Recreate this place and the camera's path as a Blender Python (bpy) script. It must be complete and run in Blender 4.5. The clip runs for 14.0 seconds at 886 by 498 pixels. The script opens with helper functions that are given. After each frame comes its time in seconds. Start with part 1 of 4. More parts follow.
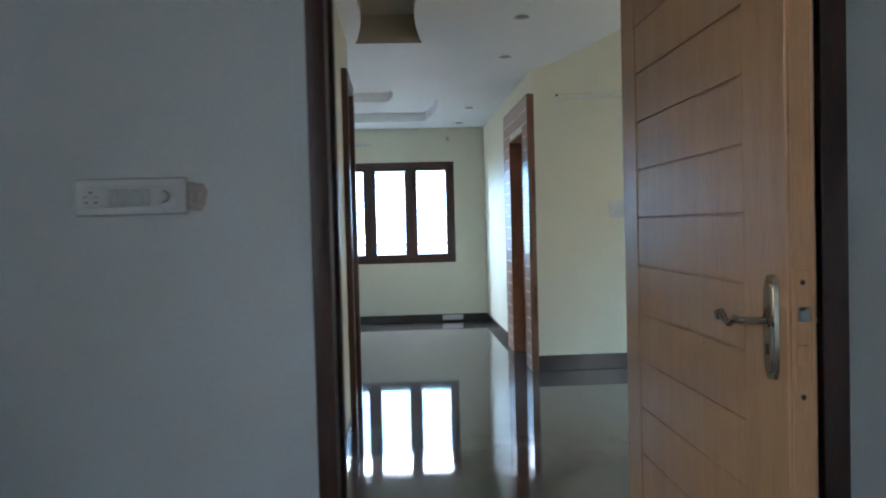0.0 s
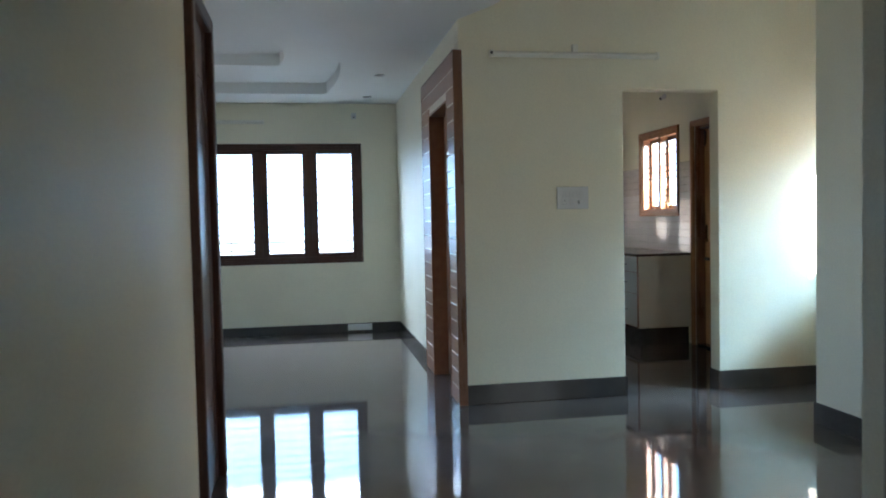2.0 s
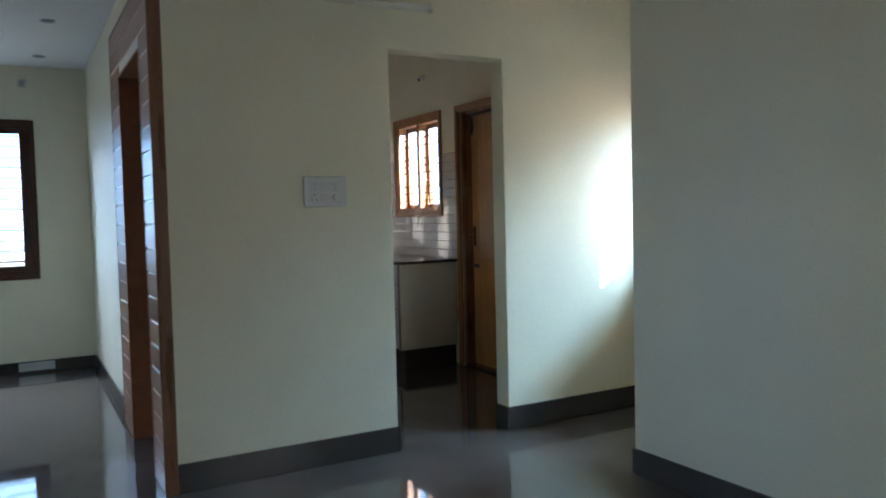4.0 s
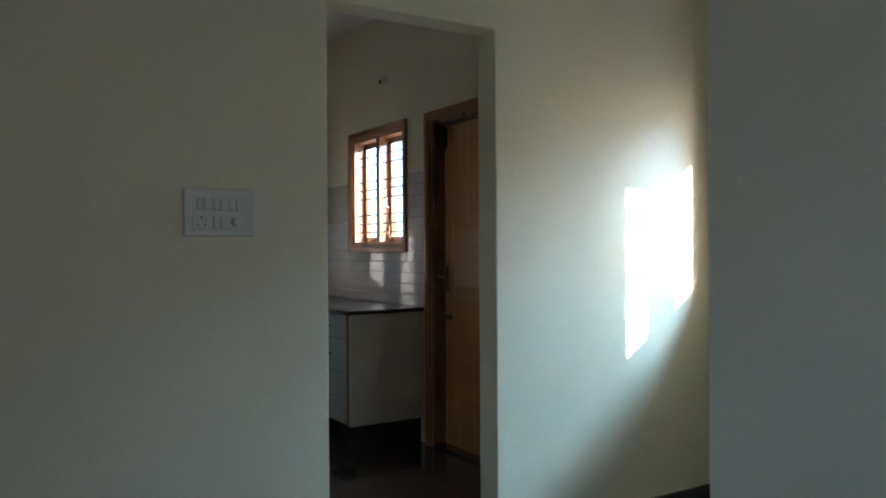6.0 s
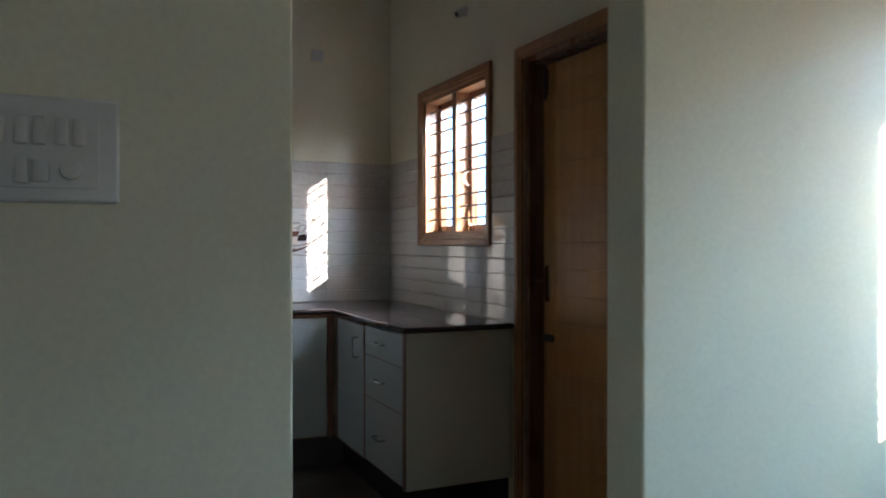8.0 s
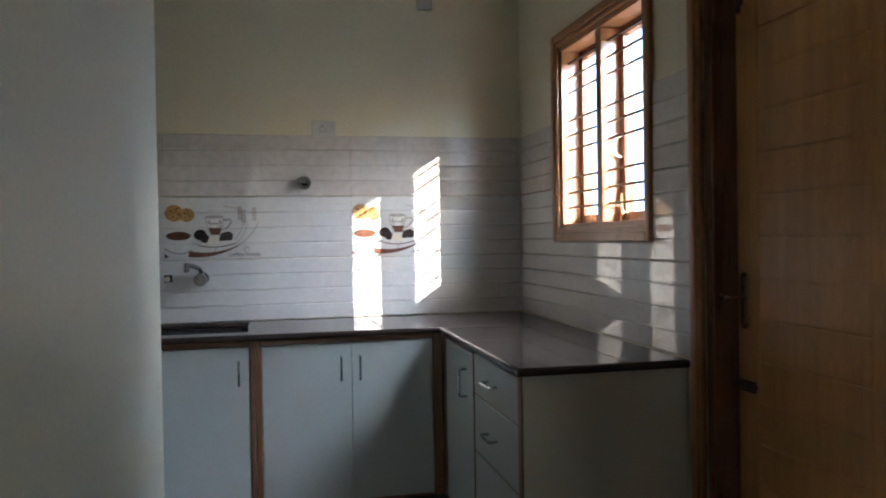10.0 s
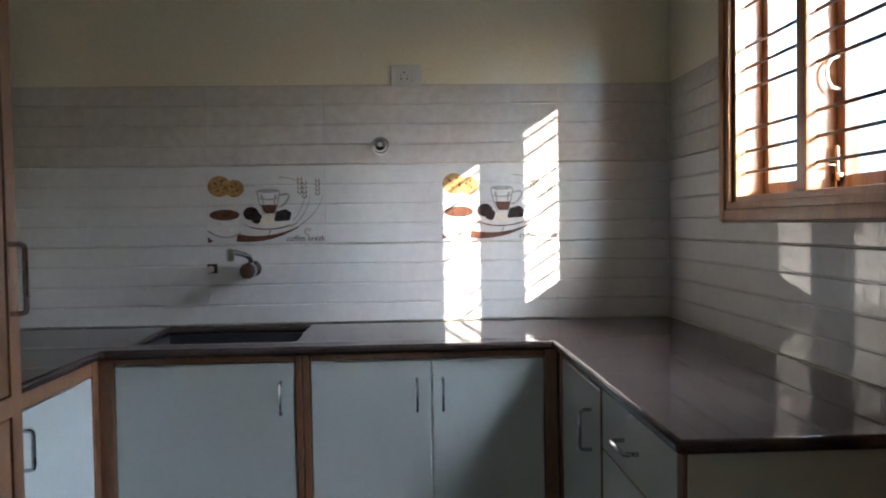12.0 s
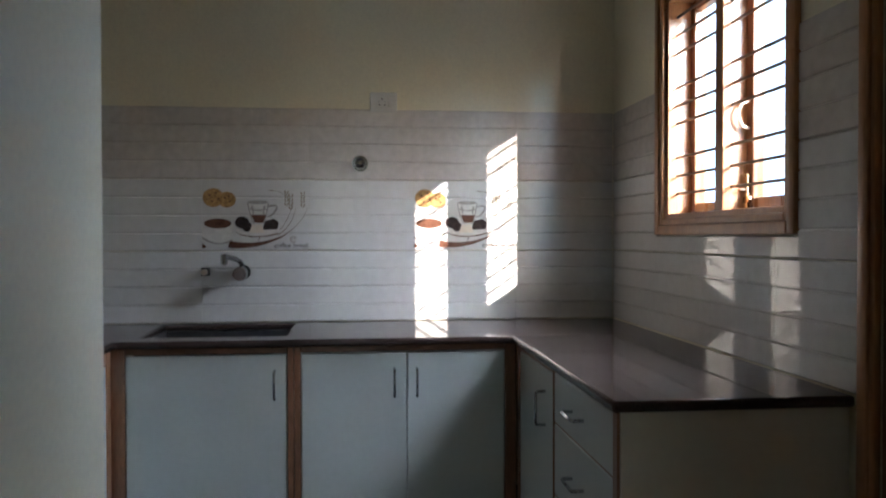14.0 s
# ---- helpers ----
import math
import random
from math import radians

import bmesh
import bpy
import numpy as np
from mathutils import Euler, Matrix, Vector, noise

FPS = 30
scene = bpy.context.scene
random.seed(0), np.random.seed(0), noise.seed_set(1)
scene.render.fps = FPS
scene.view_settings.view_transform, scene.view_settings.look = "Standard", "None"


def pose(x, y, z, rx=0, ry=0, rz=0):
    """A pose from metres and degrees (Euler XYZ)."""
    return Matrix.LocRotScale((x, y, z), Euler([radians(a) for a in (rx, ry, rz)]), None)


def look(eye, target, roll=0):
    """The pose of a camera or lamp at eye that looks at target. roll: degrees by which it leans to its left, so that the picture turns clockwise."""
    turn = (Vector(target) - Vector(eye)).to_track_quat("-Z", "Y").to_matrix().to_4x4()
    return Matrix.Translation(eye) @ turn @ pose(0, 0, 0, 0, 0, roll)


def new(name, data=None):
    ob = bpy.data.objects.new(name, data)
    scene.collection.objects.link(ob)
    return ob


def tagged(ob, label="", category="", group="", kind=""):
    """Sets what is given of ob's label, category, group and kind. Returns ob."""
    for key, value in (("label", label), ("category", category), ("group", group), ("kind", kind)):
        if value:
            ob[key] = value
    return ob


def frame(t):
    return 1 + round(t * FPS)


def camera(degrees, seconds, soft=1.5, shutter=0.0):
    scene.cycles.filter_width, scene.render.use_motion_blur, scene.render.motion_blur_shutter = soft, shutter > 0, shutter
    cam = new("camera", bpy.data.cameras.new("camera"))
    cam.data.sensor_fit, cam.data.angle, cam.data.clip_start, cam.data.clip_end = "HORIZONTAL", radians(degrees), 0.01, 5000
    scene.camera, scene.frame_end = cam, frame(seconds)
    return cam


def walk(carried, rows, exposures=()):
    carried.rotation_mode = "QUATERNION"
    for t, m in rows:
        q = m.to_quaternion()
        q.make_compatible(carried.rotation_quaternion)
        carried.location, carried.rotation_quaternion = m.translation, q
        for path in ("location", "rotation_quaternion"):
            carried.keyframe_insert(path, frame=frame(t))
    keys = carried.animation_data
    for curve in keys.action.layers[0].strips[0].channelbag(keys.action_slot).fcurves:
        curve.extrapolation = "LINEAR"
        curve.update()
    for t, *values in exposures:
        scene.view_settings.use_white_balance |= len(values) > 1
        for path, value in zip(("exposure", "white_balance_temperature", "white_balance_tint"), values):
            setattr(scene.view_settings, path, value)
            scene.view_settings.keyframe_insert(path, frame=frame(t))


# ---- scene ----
cam = camera(60.2, 14.0, soft=1.9, shutter=0.4)
LIVING_W, KITCHEN_W, WASH_W, BED_W, LEFT_W, HALL_W = 44.0, 40.0, 64.0, 7.8, 1.9, 0.85
HAZE_GLOW = 1.5
EXPOSURES = [(0.0, 3.28, 6250, 16), (1.0, 3.25, 6350, 18), (1.5, 3.10, 6250, 18), (2.0, 2.86, 6300, 18), (3.0, 2.40, 6150, 17), (4.0, 2.40, 6300, 19), (6.5, 1.70, 6250, 18), (7.5, 1.56, 6250, 18), (9.0, 2.22, 6350, 18), (11.5, 1.90, 6500, 18), (12.2, 1.98, 6500, 18), (14.0, 1.83, 6550, 18)]
HANDLE_Z = 1.130
PATH = [
    (0, (0.109, -0.46, 1.242), (0.221, 1.536, 1.184), -1.5),
    (0.5, (0.159, -0.097, 1.235), (0.352, 1.893, 1.188), -2.1),
    (1, (0.174, 0.253, 1.227), (0.374, 2.243, 1.181), -2.0),
    (1.5, (0.169, 0.605, 1.243), (0.465, 2.582, 1.18), -1.5),
    (2, (0.256, 0.995, 1.236), (0.597, 2.964, 1.158), -1.2),
    (2.5, (0.302, 1.324, 1.213), (0.754, 3.27, 1.122), -1.0),
    (3, (0.356, 1.67, 1.231), (1.104, 3.521, 1.121), -1.3),
    (3.5, (0.515, 1.992, 1.244), (1.367, 3.797, 1.127), -2.0),
    (4, (0.653, 2.342, 1.236), (1.63, 4.084, 1.145), -1.4),
    (6.5, (1.52, 3.84, 1.246), (2.576, 5.538, 1.255), -0.4),
    (7, (1.703, 4.171, 1.233), (2.726, 5.889, 1.257), 0.2),
    (7.5, (1.87, 4.431, 1.228), (2.856, 6.171, 1.254), 0.0),
    (8, (2.077, 4.708, 1.228), (2.905, 6.528, 1.215), -0.0),
    (8.5, (2.224, 5.006, 1.234), (2.984, 6.856, 1.211), 0.4),
    (9, (2.379, 5.254, 1.261), (3.059, 7.135, 1.256), -0.5),
    (11.5, (2.788, 6.295, 1.219), (2.895, 8.291, 1.145), -0.6),
    (12, (2.837, 6.523, 1.223), (2.925, 8.52, 1.16), -0.9),
    (12.5, (2.852, 6.591, 1.232), (2.971, 8.587, 1.221), -0.6),
    (13, (2.842, 6.496, 1.228), (2.996, 8.49, 1.263), -0.8),
    (13.5, (2.804, 6.337, 1.221), (2.982, 8.328, 1.276), -1.0),
    (14, (2.74, 6.18, 1.216), (2.954, 8.169, 1.184), -0.1),
]
walk(cam, [(t, look(eye, target, roll)) for t, eye, target, roll in PATH], EXPOSURES)

# ---- light ----
SUN = Vector((0.757, -1.0, 0.505)).normalized()
world = bpy.data.worlds.new("world")
scene.world = world
world.use_nodes = True
wn = world.node_tree
bg = wn.nodes["Background"]
sky = wn.nodes.new("ShaderNodeTexSky")
sky.sky_type = "NISHITA"
sky.sun_disc = False
sky.sun_elevation = math.asin(SUN.z)
sky.sun_rotation = math.atan2(SUN.x, SUN.y)
wn.links.new(sky.outputs[0], bg.inputs[0])
bg.inputs[1].default_value = 0.12
sun = new("sun", bpy.data.lights.new("sun", "SUN"))
sun.data.energy, sun.data.angle, sun.data.color = 5.0, radians(0.5), (1.0, 0.93, 0.82)
sun.matrix_world = look(SUN * 30, (0, 0, 0))


def area_lamp(name, eye, target, w, h, power, color=(0.68, 0.84, 1.0)):
    """An area lamp, for the sky's light in a window's opening or the hall's added fill."""
    ob = new(name, bpy.data.lights.new(name, "AREA"))
    ob.data.shape, ob.data.size, ob.data.size_y = "RECTANGLE", w, h
    ob.data.energy, ob.data.color = power, color
    ob.matrix_world = look(eye, target)
    return ob


# each skylight lamp hangs outside its window and shines down through it, as the sky does
area_lamp("skylight_living", (-0.01, 10.45, 2.55), (-0.01, 8.6, 0.9), 2.0, 1.1, LIVING_W)
area_lamp("skylight_kitchen", (4.65, 8.30, 2.45), (3.3, 8.45, 0.95), 0.9, 0.75, KITCHEN_W)
area_lamp("skylight_wash", (5.75, 4.65, 2.65), (3.7, 5.7, 0.7), 0.9, 0.6, WASH_W, (0.40, 0.74, 1.0))
area_lamp("skylight_bedroom", (-2.4, -1.60, 2.3), (-0.9, -0.95, 1.0), 1.3, 1.0, BED_W)
# added warm fill that brightens the hall from an unseen doorway
area_lamp("hall_fill", (2.45, 3.0, 1.25), (0.4, 4.6, 1.1), 0.7, 1.8, HALL_W, (1.0, 0.92, 0.78))
area_lamp("skylight_left", (-4.3, 6.2, 2.3), (-2.2, 6.2, 0.9), 1.8, 1.1, LEFT_W)


# ---- materials ----
def mat(name, color, rough=0.5, metal=0.0, vary=0.06, scale=3.0, grain=60.0, bump=0.05, spec=0.5, stretch=(1, 1, 1), dark=None, coat=0.0, random=0.0):
    """A surface with blotches at one scale and grain at another."""
    m = bpy.data.materials.new(name)
    m.use_nodes = True
    nt = m.node_tree
    n, l = nt.nodes, nt.links
    b = n["Principled BSDF"]
    co = n.new("ShaderNodeTexCoord")
    mp = n.new("ShaderNodeMapping")
    mp.inputs["Scale"].default_value = stretch
    geo = n.new("ShaderNodeNewGeometry")
    l.new(geo.outputs["Position"], mp.inputs[0])
    big, fine = n.new("ShaderNodeTexNoise"), n.new("ShaderNodeTexNoise")
    for t, sc, det in ((big, scale, 5), (fine, grain, 6)):
        t.inputs["Scale"].default_value, t.inputs["Detail"].default_value = sc, det
        l.new(mp.outputs[0], t.inputs["Vector"])
    mix = n.new("ShaderNodeMix")
    mix.data_type = "RGBA"
    d = dark or tuple(c * (1 - 4 * vary) for c in color)
    mix.inputs[6].default_value = (*[max(0, c) for c in d], 1)
    mix.inputs[7].default_value = (*[min(1, c * (1 + vary)) for c in color], 1)
    add = n.new("ShaderNodeMath")
    add.operation = "MULTIPLY_ADD"
    add.inputs[1].default_value = 0.5
    l.new(big.outputs[0], add.inputs[0])
    half = n.new("ShaderNodeMath")
    half.operation = "MULTIPLY"
    half.inputs[1].default_value = 0.5
    l.new(fine.outputs[0], half.inputs[0])
    l.new(half.outputs[0], add.inputs[2])
    ramp = n.new("ShaderNodeMapRange")
    ramp.inputs[1].default_value, ramp.inputs[2].default_value = 0.36, 0.62
    l.new(add.outputs[0], ramp.inputs[0])
    l.new(ramp.outputs[0], mix.inputs[0])
    out = mix.outputs[2]
    if random:
        info = n.new("ShaderNodeObjectInfo")
        hs = n.new("ShaderNodeHueSaturation")
        rr = n.new("ShaderNodeMapRange")
        rr.inputs[3].default_value, rr.inputs[4].default_value = 1 - random, 1 + random
        l.new(info.outputs["Random"], rr.inputs[0])
        l.new(rr.outputs[0], hs.inputs["Value"])
        l.new(out, hs.inputs["Color"])
        out = hs.outputs[0]
    l.new(out, b.inputs["Base Color"])
    rv = n.new("ShaderNodeMapRange")
    rv.inputs[3].default_value, rv.inputs[4].default_value = max(0.02, rough * 0.85), min(1, rough * 1.15)
    l.new(big.outputs[0], rv.inputs[0])
    l.new(rv.outputs[0], b.inputs["Roughness"])
    b.inputs["Metallic"].default_value = metal
    b.inputs["Specular IOR Level"].default_value = spec
    b.inputs["Coat Weight"].default_value = coat
    b.inputs["Coat Roughness"].default_value = 0.12
    if bump:
        bp = n.new("ShaderNodeBump")
        bp.inputs["Strength"].default_value, bp.inputs["Distance"].default_value = bump, 0.002
        l.new(fine.outputs[0], bp.inputs["Height"])
        l.new(bp.outputs[0], b.inputs["Normal"])
    return m


CREAM = mat("cream_wall_paint", (0.79, 0.745, 0.585), 0.52, vary=0.02, scale=1.5, grain=90, bump=0.08, spec=0.4)
WHITE = mat("white_ceiling_paint", (0.80, 0.80, 0.78), 0.6, vary=0.012, scale=1.2, grain=70, bump=0.04)
BEDPAINT = mat("white_bedroom_paint", (0.74, 0.74, 0.70), 0.45, vary=0.015, scale=1.5, grain=90, bump=0.06)
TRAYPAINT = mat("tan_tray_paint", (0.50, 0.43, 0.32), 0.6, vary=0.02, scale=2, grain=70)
FLOOR = mat("polished_granite_floor", (0.130, 0.109, 0.099), 0.045, vary=0.10, scale=1.1, grain=240, bump=0.0, spec=0.5)
SKIRT = mat("dark_granite_skirting", (0.066, 0.057, 0.054), 0.16, vary=0.10, scale=3, grain=260, bump=0.0)
GRANITE = mat("brown_granite_worktop", (0.066, 0.046, 0.041), 0.05, vary=0.14, scale=5, grain=330, bump=0.0, spec=0.33)
WOODL = mat("teak_wood_polished", (0.58, 0.29, 0.13), 0.38, vary=0.05, scale=2.5, grain=26, bump=0.08, stretch=(9, 9, 0.9), dark=(0.495, 0.235, 0.102), coat=0.0)
WOODW = mat("teak_window_wood", (0.40, 0.182, 0.072), 0.36, vary=0.05, scale=2.5, grain=26, bump=0.08, stretch=(9, 9, 0.9), dark=(0.25, 0.105, 0.04), coat=0.1)
WOODK = mat("honey_teak_wood", (0.58, 0.285, 0.098), 0.30, vary=0.05, scale=2.5, grain=26, bump=0.08, stretch=(9, 9, 0.9), dark=(0.42, 0.19, 0.06), coat=0.15)
WOODD = mat("dark_walnut_polish", (0.085, 0.034, 0.020), 0.36, vary=0.06, scale=2.5, grain=26, bump=0.06, stretch=(9, 9, 0.9), dark=(0.05, 0.018, 0.011), coat=0.06)
WOODM = mat("reddish_brown_wood", (0.22, 0.095, 0.045), 0.28, vary=0.06, scale=2.5, grain=26, bump=0.06, stretch=(9, 9, 0.9), dark=(0.14, 0.055, 0.026), coat=0.3)
CLAD = mat("reddish_laminate_cladding", (0.33, 0.145, 0.075), 0.30, vary=0.05, scale=2, grain=30, bump=0.03, stretch=(8, 1.0, 8), dark=(0.25, 0.10, 0.05), coat=0.08, random=0.06)
GROOVE = mat("pale_groove_strip", (0.78, 0.70, 0.60), 0.3, vary=0.03)
# off-white end laminate, with some of the warm light on it put into the colour
ENDPANEL_LIT = mat("cream_end_laminate_lit", (0.66, 0.62, 0.53), 0.32, vary=0.012, scale=2, grain=50, bump=0.02)
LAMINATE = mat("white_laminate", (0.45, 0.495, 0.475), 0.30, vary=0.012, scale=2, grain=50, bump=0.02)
FRAMEWD = mat("cabinet_frame_wood", (0.205, 0.09, 0.045), 0.30, vary=0.06, scale=3, grain=30, bump=0.06, stretch=(8, 8, 1), dark=(0.13, 0.058, 0.026), coat=0.2)
TILE = mat("ivory_ridged_tile", (0.69, 0.69, 0.675), 0.025, vary=0.02, scale=2.2, grain=30, bump=0.0, coat=0.0, random=0.025)
TILEB = mat("beige_ridged_tile", (0.63, 0.595, 0.56), 0.03, vary=0.04, scale=2.2, grain=30, bump=0.0, coat=0.0, random=0.03)
PLASTIC = mat("white_plastic", (0.66, 0.66, 0.64), 0.26, vary=0.012, scale=6, grain=80, bump=0.0)
BLACK = mat("black_plastic", (0.02, 0.02, 0.02), 0.4, vary=0.1)
CHROME = mat("chrome", (0.40, 0.41, 0.44), 0.06, metal=1.0, vary=0.01, bump=0.0)
STEEL = mat("brushed_steel", (0.50, 0.50, 0.50), 0.28, metal=1.0, vary=0.03, grain=120, bump=0.03)
BRONZE = mat("antique_nickel", (0.56, 0.45, 0.34), 0.20, metal=1.0, vary=0.03, scale=30, grain=150, bump=0.0)
IRON = mat("brown_painted_iron", (0.055, 0.032, 0.022), 0.35, vary=0.08, scale=8)
DARKSINK = mat("dark_sink_bowl", (0.035, 0.035, 0.04), 0.3, vary=0.1)
CERAMIC = mat("white_ceramic", (0.83, 0.83, 0.82), 0.08, vary=0.01, bump=0.0, coat=0.4)
COOKIE = mat("cookie_print", (0.52, 0.31, 0.13), 0.2, vary=0.15, scale=60, grain=200, bump=0)
COFFEE = mat("coffee_print", (0.16, 0.072, 0.046), 0.2, vary=0.12, scale=70, grain=200, bump=0)
CHOC = mat("chocolate_print", (0.045, 0.03, 0.028), 0.2, vary=0.12, scale=70, bump=0)
CUPW = mat("cup_print", (0.74, 0.73, 0.70), 0.15, vary=0.03, scale=30, bump=0)
CUPG = mat("cup_shade_print", (0.42, 0.40, 0.38), 0.15, vary=0.06, scale=30, bump=0)
SWIRL = mat("swirl_print", (0.30, 0.24, 0.18), 0.2, vary=0.05, bump=0)
GROUND = mat("dry_ground", (0.30, 0.26, 0.21), 0.95, vary=0.1, scale=0.3, grain=4)
PLASTER = mat("outer_plaster", (0.62, 0.58, 0.50), 0.9, vary=0.05, scale=0.6, grain=20)
TUBE = mat("yellowed_plastic", (0.76, 0.74, 0.66), 0.35, vary=0.015, scale=6, grain=80, bump=0.0)
STAIN = mat("tan_paint_smear", (0.55, 0.42, 0.34), 0.5, vary=0.08, scale=25, grain=90)


def glass_mat():
    m = bpy.data.materials.new("window_glass")
    m.use_nodes = True
    b = m.node_tree.nodes["Principled BSDF"]
    b.inputs["Base Color"].default_value = (0.95, 0.98, 0.98, 1)
    b.inputs["Roughness"].default_value = 0.0
    b.inputs["Transmission Weight"].default_value = 1.0
    b.inputs["IOR"].default_value = 1.05
    return m


GLASS = glass_mat()
HAZE = bpy.data.materials.new("bright_haze")
HAZE.use_nodes = True
HAZE.node_tree.nodes["Principled BSDF"].inputs["Base Color"].default_value = (0, 0, 0, 1)
HAZE.node_tree.nodes["Principled BSDF"].inputs["Emission Color"].default_value = (0.33, 0.65, 1.0, 1)
HAZE.node_tree.nodes["Principled BSDF"].inputs["Emission Strength"].default_value = HAZE_GLOW


# ---- mesh helpers ----
def add_box(bm, x0, x1, y0, y1, z0, z1, bevel=0.0, seg=2):
    r = bmesh.ops.create_cube(bm, size=1.0)
    for v in r["verts"]:
        v.co = Vector(((x0 + x1) / 2 + v.co.x * (x1 - x0), (y0 + y1) / 2 + v.co.y * (y1 - y0), (z0 + z1) / 2 + v.co.z * (z1 - z0)))
    if bevel:
        es = {e for v in r["verts"] for e in v.link_edges}
        bmesh.ops.bevel(bm, geom=list(es), offset=bevel, segments=seg, affect="EDGES", profile=0.5)


def box(x0, x1, y0, y1, z0, z1, bevel=0.0, seg=2):
    bm = bmesh.new()
    add_box(bm, x0, x1, y0, y1, z0, z1, bevel, seg)
    return bm


def cyl(p, axis, r, length, seg=20, r2=None, bevel=0.0):
    """A cylinder or cone that starts at p and runs along axis."""
    bm = bmesh.new()
    bmesh.ops.create_cone(bm, cap_ends=True, segments=seg, radius1=r, radius2=r if r2 is None else r2, depth=length)
    if bevel:
        bmesh.ops.bevel(bm, geom=[e for e in bm.edges if len(e.link_faces) == 2 and e.calc_face_angle(0) > 1], offset=bevel, segments=2, affect="EDGES")
    m = Matrix.Translation(Vector(p)) @ Vector((0, 0, 1)).rotation_difference(Vector(axis)).to_matrix().to_4x4() @ Matrix.Translation((0, 0, length / 2))
    bmesh.ops.transform(bm, matrix=m, verts=bm.verts)
    return bm


def tube(points, r, seg=8):
    """A round bar along the points."""
    bm = bmesh.new()
    rings = []
    pts = [Vector(p) for p in points]
    side = None
    for i, p in enumerate(pts):
        d = (pts[min(i + 1, len(pts) - 1)] - pts[max(i - 1, 0)]).normalized()
        if side is None:
            side = d.orthogonal().normalized()
        side = (side - d * side.dot(d)).normalized()
        up = d.cross(side)
        rings.append([bm.verts.new(p + (side * math.cos(a) + up * math.sin(a)) * r) for a in (2 * math.pi * k / seg for k in range(seg))])
    for a, b in zip(rings, rings[1:]):
        for k in range(seg):
            bm.faces.new((a[k], a[(k + 1) % seg], b[(k + 1) % seg], b[k]))
    bm.faces.new(rings[0][::-1])
    bm.faces.new(rings[-1])
    return bm


def join(*bms):
    out = bmesh.new()
    for b in bms:
        me = bpy.data.meshes.new("tmp")
        b.to_mesh(me)
        b.free()
        out.from_mesh(me)
        bpy.data.meshes.remove(me)
    return out


def finish(name, bm, material, smooth=True):
    bmesh.ops.recalc_face_normals(bm, faces=bm.faces)
    me = bpy.data.meshes.new(name)
    if smooth:
        for f in bm.faces:
            f.smooth = True
        for e in bm.edges:
            if len(e.link_faces) != 2 or e.calc_face_angle(0) > 0.6:
                e.smooth = False
                continue
            small, large = sorted(f.calc_area() for f in e.link_faces)
            if e.calc_face_angle(0) > 0.1 and large > 8 * small and large > 0.002:
                e.smooth = False
    bm.to_mesh(me)
    bm.free()
    me.materials.append(material)
    return new(name, me)


WORLD = {}


def part(name, bm, material, parent, label=""):
    """A mesh in world metres, hung under a thing or a part."""
    ob = finish(name, bm, material)
    ob.parent = parent
    ob.matrix_parent_inverse = WORLD[parent].inverted()
    WORLD[ob] = Matrix.Identity(4)
    if label:
        ob["label"] = label
    return ob


def thing(name, label, category, at, group="", kind=""):
    ob = new(name)
    ob.empty_display_size = 0.05
    ob.location = at
    WORLD[ob] = Matrix.Translation(at)
    return tagged(ob, label, category, group, kind)


def solo(name, bm, material, label, category, group="", kind=""):
    """A thing of one mesh."""
    ob = finish(name, bm, material)
    WORLD[ob] = Matrix.Identity(4)
    return tagged(ob, label, category, group, kind)


def local(origin, u, w):
    """A matrix for things modelled as (along u, depth w, up z)."""
    u, w = Vector(u).normalized(), Vector(w).normalized()
    return Matrix(((u.x, w.x, 0, origin[0]), (u.y, w.y, 0, origin[1]), (0, 0, 1, origin[2]), (0, 0, 0, 1)))


def at_local(bm, m):
    bmesh.ops.transform(bm, matrix=m, verts=bm.verts)
    return bm


def plate(axis, lo, hi, solid, holes=()):
    """A slab of thickness lo..hi along an axis ("x", "y", "z") over rectangles (u0, u1, v0, v1) with rectangular holes right through."""
    us = sorted({round(c, 5) for r in (*solid, *holes) for c in r[:2]})
    vs = sorted({round(c, 5) for r in (*solid, *holes) for c in r[2:]})

    def full(i, j):
        if not (0 <= i < len(us) - 1 and 0 <= j < len(vs) - 1):
            return False
        u, v = (us[i] + us[i + 1]) / 2, (vs[j] + vs[j + 1]) / 2
        inside = lambda r: r[0] < u < r[1] and r[2] < v < r[3]
        return any(map(inside, solid)) and not any(map(inside, holes))

    bm = bmesh.new()
    made = {}

    def vert(i, j, w):
        if (i, j, w) not in made:
            u, v = us[i], vs[j]
            co = {"x": (w, u, v), "y": (u, w, v), "z": (u, v, w)}[axis]
            made[i, j, w] = bm.verts.new(co)
        return made[i, j, w]

    for i in range(len(us) - 1):
        for j in range(len(vs) - 1):
            if not full(i, j):
                continue
            for w in (lo, hi):
                bm.faces.new([vert(i, j, w), vert(i + 1, j, w), vert(i + 1, j + 1, w), vert(i, j + 1, w)])
            for di, dj, a, b in ((-1, 0, (0, 0), (0, 1)), (1, 0, (1, 0), (1, 1)), (0, -1, (0, 0), (1, 0)), (0, 1, (0, 1), (1, 1))):
                if not full(i + di, j + dj):
                    p, q = (i + a[0], j + a[1]), (i + b[0], j + b[1])
                    bm.faces.new([vert(*p, lo), vert(*q, lo), vert(*q, hi), vert(*p, hi)])
    return bm


def structure(name, bm, material, label="", category="wall"):
    ob = finish(name, bm, material, smooth=False)
    return tagged(ob, label, category, kind="structure")


